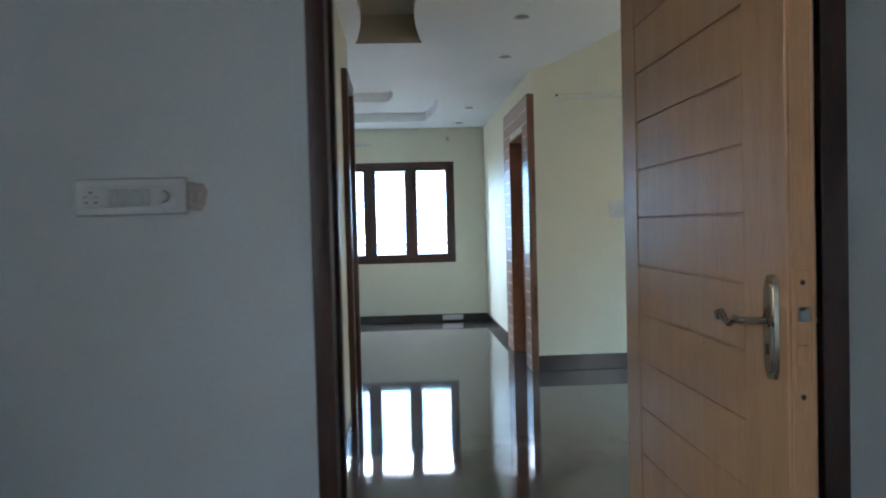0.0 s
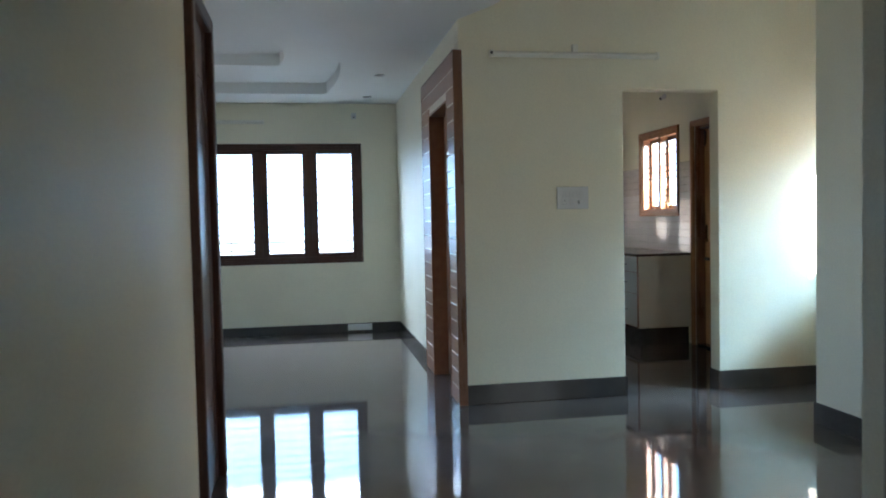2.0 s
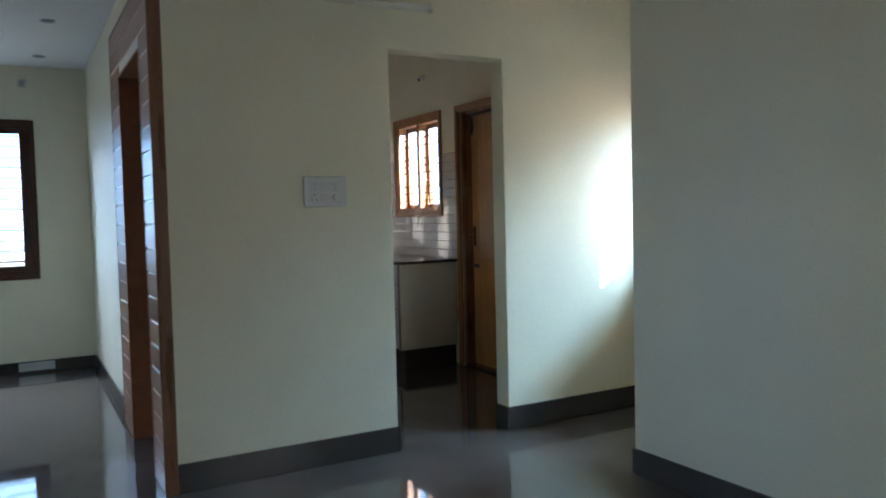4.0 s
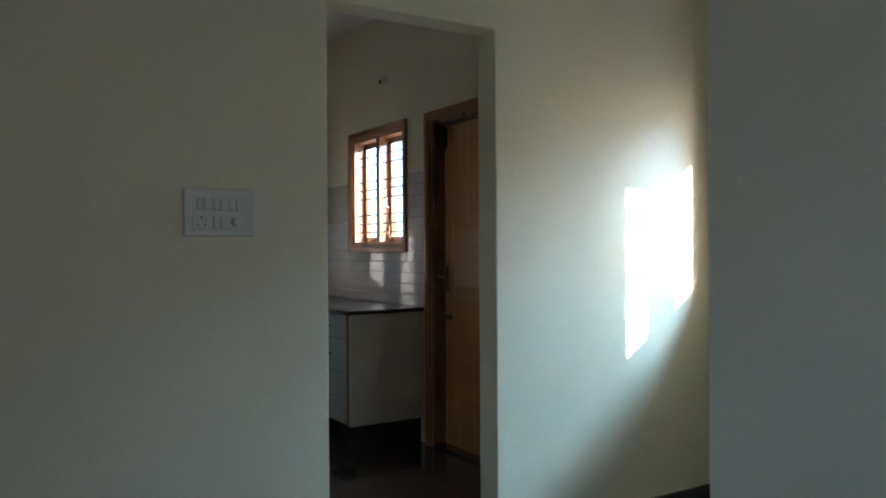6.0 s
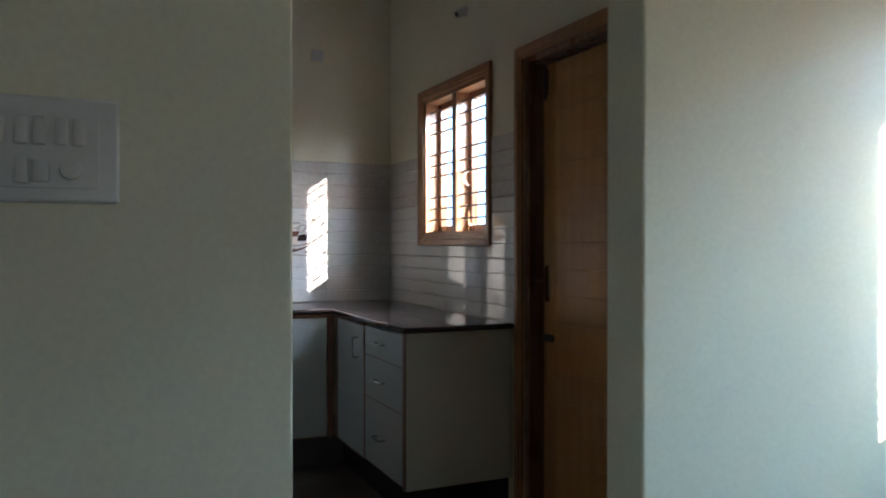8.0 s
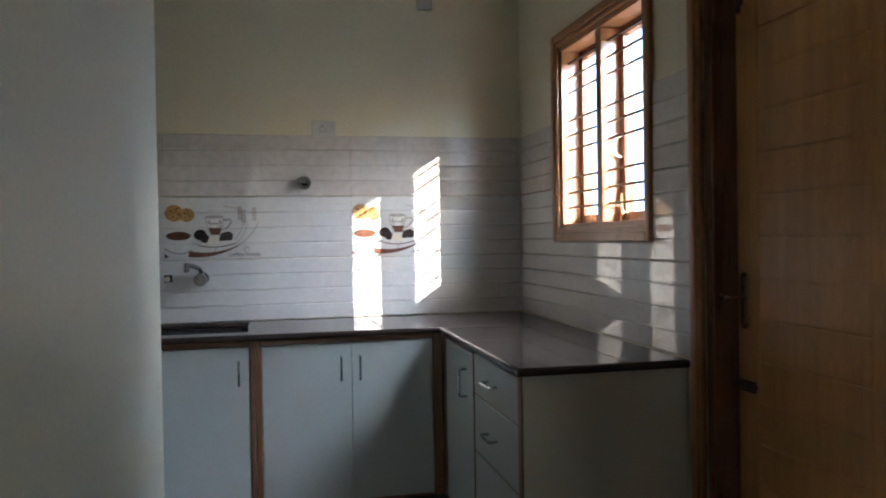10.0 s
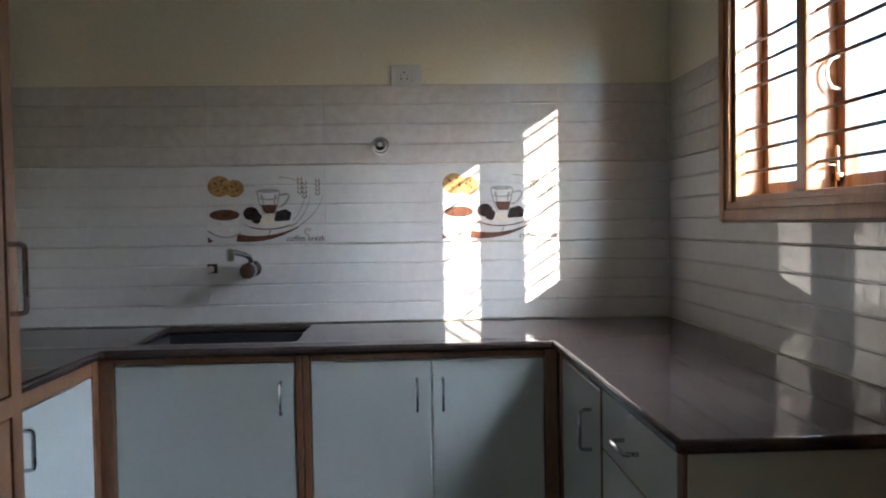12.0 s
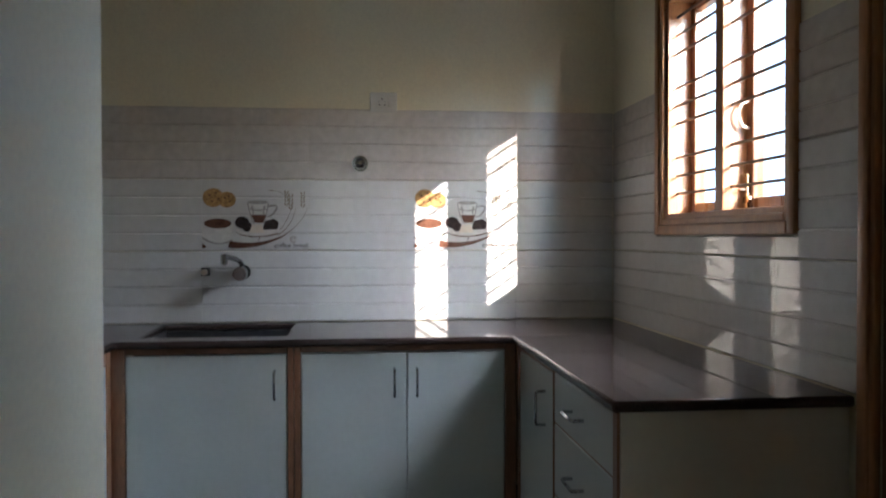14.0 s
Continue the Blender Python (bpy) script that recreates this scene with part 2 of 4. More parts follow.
# ---- structure ----
TOP, FALSE = 2.90, 2.53
FARY, SWY, KX, KY = 9.52, 5.92, 3.817, 9.348
structure("ground", plate("z", -3.3, -3.2, [(-400, 400, -400, 400)]), GROUND, "dry ground far below the windows", "ground")
bm = bmesh.new()
ring = [(130 * math.cos(radians(a)), 130 * math.sin(radians(a))) for a in range(8, 176, 8)]
for (x0, y0), (x1, y1) in zip(ring, ring[1:]):
    bm.faces.new([bm.verts.new(c) for c in ((x0, y0, -6), (x1, y1, -6), (x1, y1, 110), (x0, y0, 110))])
structure("backdrop", bm, HAZE, "bright white hazy sky in the distance", "sky")
structure("floor", plate("z", -0.15, 0.0, [(-3.5, 4.45, -2.75, 9.67)]), FLOOR, "dark polished granite floor with mirror gloss", "floor")
structure("ceiling_slab", plate("z", TOP, TOP + 0.15, [(-3.5, 4.45, -2.75, 9.67)]), WHITE, "plain white painted ceiling", "ceiling")
W = "cream painted plaster wall with a satin sheen"
structure("wall_far", plate("y", FARY, FARY + 0.15, [(-3.4, 1.35, 0, TOP)], [(-0.83, 0.805, 0.81, 2.06)]), CREAM, W)
structure("wall_clad", plate("x", 1.235, 1.35, [(6.04, 9.52, 0, TOP)], [(6.20, 6.97, -1, 2.05)]), CREAM, W)
structure("wall_switch", plate("y", SWY, SWY + 0.12, [(1.235, 4.45, 0, TOP)], [(2.365, 3.064, -1, 2.09)]), CREAM, W)
bv = bpy.data.objects["wall_switch"].modifiers.new("bevel", "BEVEL")
bv.width, bv.segments, bv.limit_method, bv.angle_limit = 0.005, 3, "ANGLE", 0.8
structure("wall_niche_side", plate("x", 2.25, 2.366, [(6.04, 7.34, 0, TOP)]), CREAM, W)
structure("wall_niche_back", plate("y", 7.22, 7.34, [(1.35, 2.25, 0, TOP)]), CREAM, W)
wall_kitchen_back = structure("wall_kitchen_back", plate("y", KY, KY + 0.15, [(1.35, 3.967, 0, TOP)]), CREAM, W)
wall_kitchen_right = structure("wall_kitchen_right", plate("x", KX, KX + 0.15, [(6.04, KY, 0, TOP)], [(7.99, 8.815, 1.255, 2.075), (6.86, 7.66, -1, 2.06)]), CREAM, W)
structure("wall_wash", plate("x", 4.30, 4.45, [(4.60, SWY, 0, TOP)], [(4.981, 5.805, 1.08, 2.08)]), CREAM, W)
structure("wall_wash_side", plate("y", 4.60, 4.72, [(3.38, 4.30, 0, TOP)]), CREAM, W)
structure("wall_hall_right", plate("x", 3.145, 3.38, [(3.03, 4.99, 0, TOP)]), CREAM, W)
# the doorway hole here is added for the hall's fill lamp
structure("wall_hall_return", plate("y", 2.90, 3.03, [(1.88, 3.38, 0, TOP)], [(2.05, 2.85, -1, 2.1)]), CREAM, W)
# added porch, out of view, closes off the fill lamp's doorway
structure("wall_added_porch", plate("y", 1.30, 1.42, [(2.15, 4.9, -0.15, TOP)]), PLASTER, "unseen plain plastered wall behind the added hall doorway")
structure("added_porch_floor", plate("z", -0.15, -0.01, [(2.0, 4.9, 1.42, 2.9)]), SKIRT, "unseen dark granite floor behind the added hall doorway", "floor")
structure("added_porch_roof", plate("z", 2.45, 2.6, [(2.0, 4.9, 1.42, 2.9)]), PLASTER, "unseen plain plastered roof slab behind the added hall doorway", "roof")
# unseen slab whose edges are set to cut the tops of the sun patches
structure("sunshade", plate("z", 2.13, 2.20, [(4.45, 4.94, 4.67, 6.3)]), PLASTER, "unseen concrete sunshade over the wash window, sized to trim the sun patches", "sunshade")
structure("wall_passage_right", plate("x", 1.88, 2.0, [(1.52, 2.90, 0, TOP)]), CREAM, W)
structure("wall_door", plate("y", 1.40, 1.52, [(-1.75, 2.0, 0, TOP)], [(-0.104, 0.790, -1, 2.13)]), BEDPAINT, "dim white painted bedroom wall", "wall")
structure("wall_passage_left", plate("x", -0.34, -0.22, [(1.52, 4.90, 0, TOP)], [(4.27, 4.84, -1, 2.16)]), CREAM, W)
structure("wall_living_front", plate("y", 4.78, 4.90, [(-3.4, -0.34, 0, TOP)]), CREAM, W)
structure("wall_living_left", plate("x", -3.5, -3.4, [(4.78, 9.67, 0, TOP)], [(5.2, 7.2, 0.5, 2.1)]), CREAM, W)
structure("wall_bedroom_left", plate("x", -1.75, -1.6, [(-2.75, 1.40, 0, TOP)], [(-2.3, -0.8, 0.9, 2.1)]), BEDPAINT, "dim white painted bedroom wall")
structure("wall_bedroom_right", plate("x", 2.0, 2.15, [(-2.75, 1.52, 0, TOP)]), BEDPAINT, "dim white painted bedroom wall")
structure("wall_bedroom_back", plate("y", -2.75, -2.6, [(-1.6, 2.0, 0, TOP)]), BEDPAINT, "dim white painted bedroom wall")


def tray_outline(x0, x1, y0, y1, sag, step=0.03, lip=0.06, n=12):
    """A rectangle whose two ends bow by sag between short square lips."""
    right = [(x1, y0), (x1, y0 + lip)]
    right += [(x1 + step + sag * math.sin(math.pi * k / n), y0 + lip + (y1 - y0 - 2 * lip) * k / n) for k in range(n + 1)]
    right += [(x1, y1 - lip), (x1, y1)]
    return right + [(x0 + x1 - x, y) for x, y in reversed(right)]


def prism_sides(bm, outline, z0, z1):
    lo = [bm.verts.new((x, y, z0)) for x, y in outline]
    hi = [bm.verts.new((x, y, z1)) for x, y in outline]
    for k in range(len(lo)):
        bm.faces.new((lo[k], lo[(k + 1) % len(lo)], hi[(k + 1) % len(lo)], hi[k]))


def holed_sheet(bm, outer, holes, z):
    edges = []
    for loop in (outer, *holes):
        vs = [bm.verts.new((x, y, z)) for x, y in loop]
        edges += [bm.edges.new((vs[k], vs[(k + 1) % len(vs)])) for k in range(len(vs))]
    bmesh.ops.triangle_fill(bm, edges=edges, use_beauty=True)


# the false ceiling, with a curved edge towards the dining side and two trays
outer = [(-3.4, 4.9), (-0.22, 4.9), (-0.22, 1.52), (1.88, 1.52), (1.88, 3.03), (1.81, 3.55), (1.70, 4.10), (1.615, 4.58), (1.555, 4.90), (1.475, 5.23), (1.385, 5.58), (1.235, 5.92), (1.235, 9.52), (-3.4, 9.52)]
tray_a = tray_outline(-2.9, 0.43, 6.64, 8.90, 0.09)
tray_b = tray_outline(-2.4, 0.01, 7.15, 8.05, 0.05, 0.02, 0.05)
tray_c = tray_outline(-0.16, 0.30, 3.30, 4.92, -0.06, -0.01)
bm = bmesh.new()
holed_sheet(bm, outer, [tray_a, tray_c], FALSE)
prism_sides(bm, outer, FALSE, TOP)
prism_sides(bm, tray_a, FALSE, FALSE + 0.11)
holed_sheet(bm, tray_a, [tray_b], FALSE + 0.11)
prism_sides(bm, tray_b, FALSE + 0.11, FALSE + 0.21)
holed_sheet(bm, tray_b, [], FALSE + 0.21)
bmesh.ops.remove_doubles(bm, verts=bm.verts, dist=0.0005)
structure("ceiling_false", bm, WHITE, "white plaster false ceiling with stepped trays", "ceiling")
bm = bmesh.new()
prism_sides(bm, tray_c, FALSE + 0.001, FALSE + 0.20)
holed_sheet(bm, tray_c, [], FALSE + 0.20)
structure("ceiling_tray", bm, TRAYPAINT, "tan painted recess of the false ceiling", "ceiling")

# skirting
SK, ST = 0.10, 0.012
def skirting(name, runs, SK=SK):
    bm = bmesh.new()
    for x0, x1, y0, y1 in runs:
        add_box(bm, x0, x1, y0, y1, 0, SK, 0.003, 1)
    structure(name, bm, SKIRT, "dark grey granite skirting along the wall", "skirting")

skirting("baseboard_far", [(-3.4, 1.222, FARY - ST, FARY)])
skirting("baseboard_clad", [(1.235 - ST, 1.235, 7.35, FARY)])
skirting("baseboard_switch", [(1.255, 2.365, SWY - ST, SWY), (2.365, 2.365 + ST, SWY - ST, 6.04), (3.064, 4.30, SWY - ST, SWY), (3.064 - ST, 3.064, SWY - ST, 6.04)], 0.132)
skirting("baseboard_niche_side", [(2.366, 2.366 + ST, 6.041, 7.34)])
skirting("baseboard_hall_right", [(3.145 - ST, 3.145, 3.042, 4.99 + ST), (3.145, 3.38, 4.99, 4.99 + ST), (4.3 - ST, 4.3, 4.72, SWY - ST)], 0.122)
skirting("baseboard_hall_return", [(1.88 - ST, 2.05, 3.03, 3.03 + ST), (2.85, 3.132, 3.03, 3.03 + ST), (1.88 - ST, 1.88, 1.52, 3.03)])
skirting("baseboard_passage_left", [(-0.22, -0.22 + ST, 1.52, 4.215), (-0.34, -0.22, 4.90, 4.90 + ST)])
skirting("baseboard_bedroom", [(-1.6, -0.135, 1.40 - ST, 1.40), (1.21, 2.0, 1.40 - ST, 1.40)])
skirting("baseboard_kitchen", [(3.065, KX, 6.041, 6.04 + ST), (KX - ST, KX, 6.053, 6.80)])

# ---- windows ----
def ring_boxes(m, u0, u1, z0, z1, t, w0, w1, bevel=0.004):
    """Four bars round a rectangle, t wide, between depths w0 and w1."""
    bm = bmesh.new()
    add_box(bm, u0, u0 + t, w0, w1, z0, z1, bevel, 2)
    add_box(bm, u1 - t, u1, w0, w1, z0, z1, bevel, 2)
    add_box(bm, u0 + t, u1 - t, w0, w1, z0, z0 + t, bevel, 2)
    add_box(bm, u0 + t, u1 - t, w0, w1, z1 - t, z1, bevel, 2)
    return at_local(bm, m)


def window_unit(name, label, m, width, z0, z1, hole, lights, wood, bars, casing=0.058, frame_t=0.04, mull=0.05, sash_t=0.036, bar_h=0.009, catch=False, sash_w=0.080, sash_far=0.0, sash_wood=None, sash_near=0.0):
    """A wooden window with casing, frame, mullions, sashes with panes and grille bars. m puts u=0 at the casing's edge and w=0 on the wall's inner face."""
    win = tagged(thing(name, label, "window", m @ Vector((width / 2, 0, z0))), kind="structure")
    h = hole
    c = ring_boxes(m, 0, width, z0, z1, casing * 0.62, -0.022, -0.002, 0.006)
    c2 = ring_boxes(m, casing * 0.62 - 0.001, width - casing * 0.62 + 0.001, z0 + casing * 0.62 - 0.001, z1 - casing * 0.62 + 0.001, casing * 0.38, -0.015, -0.002, 0.005)
    part("architrave", join(c, c2), wood, win)
    part("window_frame", ring_boxes(m, h[0], h[1], h[2], h[3], frame_t, 0.0, 0.14, 0.003), wood, win)
    inner = (h[0] + frame_t, h[1] - frame_t, h[2] + frame_t, h[3] - frame_t)
    lw = (inner[1] - inner[0] - mull * (lights - 1)) / lights
    for k in range(lights):
        a = inner[0] + k * (lw + mull)
        if k:
            part("mullion", at_local(box(a - mull, a, 0.004, 0.14, inner[2], inner[3], 0.004), m), wood, win)
        far, near = sash_far or sash_t, sash_near or sash_t
        bm = bmesh.new()
        s0, s1 = sash_w, sash_w + 0.033
        add_box(bm, a, a + near, s0, s1, inner[2], inner[3], 0.004)
        add_box(bm, a + lw - far, a + lw, s0, s1, inner[2], inner[3], 0.004)
        add_box(bm, a + near, a + lw - far, s0, s1, inner[2], inner[2] + sash_t, 0.004)
        add_box(bm, a + near, a + lw - far, s0, s1, inner[3] - sash_t, inner[3], 0.004)
        sash = part("sash", at_local(bm, m), sash_wood or wood, win)
        pane = part("pane", at_local(box(a + near - 0.003, a + lw - far + 0.003, sash_w + 0.014, sash_w + 0.018, inner[2] + sash_t - 0.003, inner[3] - sash_t + 0.003), m), GLASS, sash)
        pane.visible_shadow = False
        for z in bars:
            bm = bmesh.new()
            add_box(bm, a - 0.006, a + lw + 0.006, 0.050 if sash_w < 0.04 else 0.030, 0.060 if sash_w < 0.04 else 0.038, z - bar_h / 2, z + bar_h / 2, 0.002, 1)
            part("grille_bar", at_local(bm, m), IRON if wood is not WOODD else WOODD, win)
        if catch and k == 0:
            zc = 1.58
            pts = [(a + lw - far / 2, sash_w - 0.001, zc - 0.04), (a + lw - far / 2, sash_w - 0.021, zc - 0.036), (a + lw - far / 2, sash_w - 0.033, zc - 0.015), (a + lw - far / 2, sash_w - 0.035, zc + 0.012), (a + lw - far / 2, sash_w - 0.023, zc + 0.034), (a + lw - far / 2, sash_w - 0.001, zc + 0.04)]
            part("pull", at_local(tube(pts, 0.0045), m), GROOVE, sash, "cream plastic pull handle")
            b1 = at_local(cyl((a + lw - far / 2, sash_w - 0.007, inner[2] + 0.006), (0, 0, 1), 0.006, 0.10, 10), m)
            b2 = at_local(cyl((a + lw - far / 2, sash_w - 0.007, inner[2] + 0.06), (0, -1, 0), 0.004, 0.025, 8), m)
            b3 = at_local(box(a + lw - far / 2 - 0.016, a + lw - far / 2 + 0.016, sash_w - 0.013, sash_w, inner[2] + 0.020, inner[2] + 0.040, 0.002), m)
            part("tower_bolt", join(b1, b2, b3), BRONZE, sash, "small metal tower bolt")
    return win


GB = [1.365, 1.428, 1.492, 1.612, 1.675, 1.738, 1.858, 1.922, 1.985]
mk = local((KX, 7.952, 0), (0, 1, 0), (1, 0, 0))
window_unit("window_kitchen", "teak framed two-light window with iron grille bars", mk, 0.90, 1.22, 2.11, (0.038, 0.863, 1.255, 2.075), 2, WOODW, GB, catch=True, sash_far=0.038, bar_h=0.0095, sash_wood=WOODM)
mw = local((4.30, 4.943, 0), (0, 1, 0), (1, 0, 0))
window_unit("window_wash", "teak framed window with grille bars above the basin", mw, 0.90, 1.044, 2.115, (0.038, 0.862, 1.08, 2.08), 2, WOODW, [z - 0.17 + 0.10 * (z > 1.8) for z in GB] + [1.92, 1.98], sash_far=0.036, bar_h=0.006, sash_t=0.022, sash_wood=WOODM)
ml = local((-0.86, FARY, 0), (1, 0, 0), (0, 1, 0))
window_unit("window_living", "wide dark walnut three-light window with grille bars", ml, 1.693, 0.78, 2.09, (0.03, 1.665, 0.81, 2.06), 3, WOODD, [0.93 + 0.086 * k for k in range(13)], casing=0.05, mull=0.05, sash_t=0.043, bar_h=0.012, sash_w=0.012, sash_near=0.068)
mb = local((-1.6, -2.33, 0), (0, 1, 0), (-1, 0, 0))
window_unit("window_bedroom", "teak framed two-light bedroom window", mb, 1.56, 0.87, 2.13, (0.03, 1.53, 0.90, 2.10), 2, WOODL, [1.1 + 0.12 * k for k in range(8)])
mh = local((-3.4, 5.17, 0), (0, 1, 0), (-1, 0, 0))
window_unit("window_side", "dark walnut three-light side window", mh, 2.06, 0.47, 2.13, (0.03, 2.03, 0.50, 2.10), 3, WOODD, [0.7 + 0.12 * k for k in range(11)], sash_w=0.012)


# ---- doors ----
def panel_leaf(parent, m, width, height, wood, panel, grooves, thick=0.038, z0=0.012, both=True, gap=0.0018):
    """A door leaf with flush stiles and rails round boards with grooves between them. panel: (u0, u1), grooves: heights, top first."""
    u0, u1 = panel
    zs = sorted(grooves)
    leaf = part("leaf", at_local(box(0.0, width, 0.006, thick - 0.006, z0, z0 + height, 0.002), m), wood, parent)
    for w0, w1 in ((0.0, 0.007), (thick - 0.007, thick))[: 2 if both else 1]:
        part("stile", at_local(box(0, u0 - 0.0015, w0, w1, z0, z0 + height, 0.002, 1), m), wood, leaf)
        part("stile", at_local(box(u1 + 0.0015, width, w0, w1, z0, z0 + height, 0.002, 1), m), wood, leaf)
        edges = [z0, *zs, z0 + height]
        for a, b in zip(edges, edges[1:]):
            part("board", at_local(box(u0, u1, w0 + (0.0015 if w0 == 0 else 0), w1 - (0.0015 if w0 else 0), a + gap, b - gap, 0.0015, 1), m), wood, leaf)
    return leaf


def lever_set(leaf, m, u, z, toward, face=-1, thick=0.0):
    """A long back plate with a curved lever; toward: which way along u the lever points; face: the side of the leaf."""
    w = thick
    s = face
    plate_bm = bmesh.new()
    for half, dz, thick_w in ((0.019, 0.0, 0.006), (0.0125, 0.010, 0.010)):
        outline = [(half * (1 - 0.45 * k / 6) * (1 if k < 6 else 0.35), z + 0.050 - dz + 0.020 * (k / 6) ** 0.8) for k in range(7)]
        loop = outline + [(-a, b) for a, b in outline[::-1]]
        loop += [(-a, 2 * z - 0.022 - b) for a, b in outline] + [(a, 2 * z - 0.022 - b) for a, b in outline[::-1]]
        face = plate_bm.faces.new([plate_bm.verts.new((u + a, w, b)) for a, b in loop])
        out = bmesh.ops.extrude_face_region(plate_bm, geom=[face])
        up = [g for g in out["geom"] if isinstance(g, bmesh.types.BMVert)]
        for v in up:
            v.co.y += s * thick_w
            v.co.x = u + (v.co.x - u) * 0.88
            v.co.z = z - 0.0075 + (v.co.z - z + 0.0075) * 0.975
    lever = part("back_plate", at_local(plate_bm, m), BRONZE, leaf, "antique nickel lock plate")
    WORLD[lever] = Matrix.Identity(4)
    pts = [(u, w, z), (u, w + s * 0.03, z), (u + toward * 0.012, w + s * 0.047, z), (u + toward * 0.03, w + s * 0.05, z + 0.001), (u + toward * 0.055, w + s * 0.05, z - 0.008), (u + toward * 0.08, w + s * 0.05, z - 0.005), (u + toward * 0.10, w + s * 0.05, z + 0.007), (u + toward * 0.116, w + s * 0.05, z + 0.004), (u + toward * 0.120, w + s * 0.05, z - 0.006)]
    part("door_handle", join(at_local(tube(pts, 0.0058, 10), m), at_local(cyl((u, w, z), (0, s, 0), 0.014, 0.012, 16, bevel=0.003), m)), BRONZE, leaf, "antique nickel lever handle")
    part("keyhole", at_local(box(u - 0.003, u + 0.003, w + s * 0.0095, w + s * 0.0112, z - 0.052, z - 0.036), m), BLACK, leaf)


# bedroom door, open inwards
door = tagged(thing("door_bedroom", "teak panelled door standing open in a dark walnut frame", "door", (0.33, 1.46, 0)), kind="structure")
bm = bmesh.new()
add_box(bm, -0.104, -0.058, 1.390, 1.536, 0, 2.13, 0.006)
add_box(bm, -0.060, -0.045, 1.500, 1.534, 0, 2.08, 0.004)
part("jamb", bm, WOODD, door, "dark walnut door jamb")
bm = bmesh.new()
add_box(bm, 0.736, 0.790, 1.390, 1.536, 0, 2.13, 0.006)
add_box(bm, 0.705, 0.738, 1.472, 1.534, 0, 2.08, 0.004)
part("jamb", bm, WOODD, door, "dark walnut door jamb")
part("head", box(-0.058, 0.736, 1.390, 1.536, 2.08, 2.13, 0.005), WOODD, door, "dark walnut door head")
mleaf = local((0.682, 1.462, 0), (-0.012, -1, 0), (1, -0.012, 0))
leaf = panel_leaf(door, mleaf, 0.838, 2.05, WOODL, (0.112, 0.693), [1.364 - 0.1137 * k for k in range(-5, 10)], thick=0.044)
lever_set(leaf, mleaf, 0.793, 1.087, -0.74)
part("spindle", at_local(cyl((0.793, 0.044, 1.083), (0, 1, 0), 0.010, 0.022, 12, bevel=0.002), mleaf), BRONZE, leaf)
part("lock_faceplate", at_local(box(0.837, 0.8395, 0.010, 0.034, 0.985, 1.165, 0.001), mleaf), WOODL, leaf)
part("latch", at_local(box(0.838, 0.847, 0.014, 0.030, 1.090, 1.112, 0.003), mleaf), STEEL, leaf, "steel latch bolt")
part("deadbolt", at_local(box(0.838, 0.841, 0.014, 0.030, 1.025, 1.055, 0.001), mleaf), WOODL, leaf)
for z in (0.978, 1.147):
    part("screw", at_local(cyl((0.8385, 0.022, z), (1, 0, 0), 0.004, 0.0015, 10), mleaf), BLACK, leaf)
for z in (0.25, 1.05, 1.85):
    part("hinge", cyl((0.728, 1.462, z), (0, 0, 1), 0.007, 0.10, 10, bevel=0.002), BRONZE, door, "nickel butt hinge")

# second bedroom door, seen beside the open leaf
door = tagged(thing("door_bathroom", "dark walnut door frame with a closed dark door", "door", (1.05, 1.39, 0)), kind="structure")
part("jamb", box(1.138, 1.208, 1.352, 1.399, 0, 2.13, 0.006), WOODD, door)
part("jamb", box(0.800, 0.84, 1.365, 1.399, 0, 2.13, 0.006), WOODD, door)
part("head", box(0.84, 1.138, 1.352, 1.399, 2.06, 2.13, 0.006), WOODD, door)
part("leaf", box(0.84, 1.138, 1.374, 1.399, 0.01, 2.06, 0.002), WOODD, door)

# closed dark door in the passage's left wall
door = tagged(thing("door_passage", "closed dark walnut door with a heavy polished frame", "door", (-0.22, 4.55, 0)), kind="structure")
for a, b in ((4.215, 4.285), (4.825, 4.890)):
    bm = bmesh.new()
    add_box(bm, -0.30, -0.182, a, b, 0, 2.22, 0.008, 3)
    part("jamb", bm, WOODD, door)
part("head", box(-0.30, -0.182, 4.285, 4.825, 2.15, 2.22, 0.008, 3), WOODD, door)
mp = local((-0.215, 4.286, 0), (0, 1, 0), (-1, 0, 0))
panel_leaf(door, mp, 0.538, 2.13, WOODD, (0.10, 0.44), [0.4, 0.7, 1.0, 1.3, 1.6, 1.9], both=False)

# kitchen side door
door = tagged(thing("door_kitchen", "closed teak panelled door with moulded frame", "door", (KX, 7.3, 0)), kind="structure")
for a, b in ((7.655, 7.713), (6.885, 6.943)):
    bm = bmesh.new()
    add_box(bm, KX - 0.022, KX - 0.002, a, b, 0, 2.105, 0.006)
    add_box(bm, KX - 0.030, KX - 0.020, a + 0.012, b - 0.012, 0, 2.093, 0.005)
    part("architrave", bm, WOODW, door)
bm = bmesh.new()
add_box(bm, KX - 0.022, KX - 0.002, 6.943, 7.655, 2.047, 2.105, 0.006)
add_box(bm, KX - 0.030, KX - 0.020, 6.931, 7.667, 2.059, 2.093, 0.005)
part("architrave", bm, WOODW, door)
part("jamb", box(KX + 0.001, KX + 0.14, 7.620, 7.659, 0, 2.059, 0.003), WOODM, door)
part("jamb", box(KX + 0.001, KX + 0.14, 6.861, 6.965, 0, 2.059, 0.003), WOODM, door)
part("head", box(KX + 0.001, KX + 0.14, 6.965, 7.620, 2.025, 2.059, 0.003), WOODM, door)
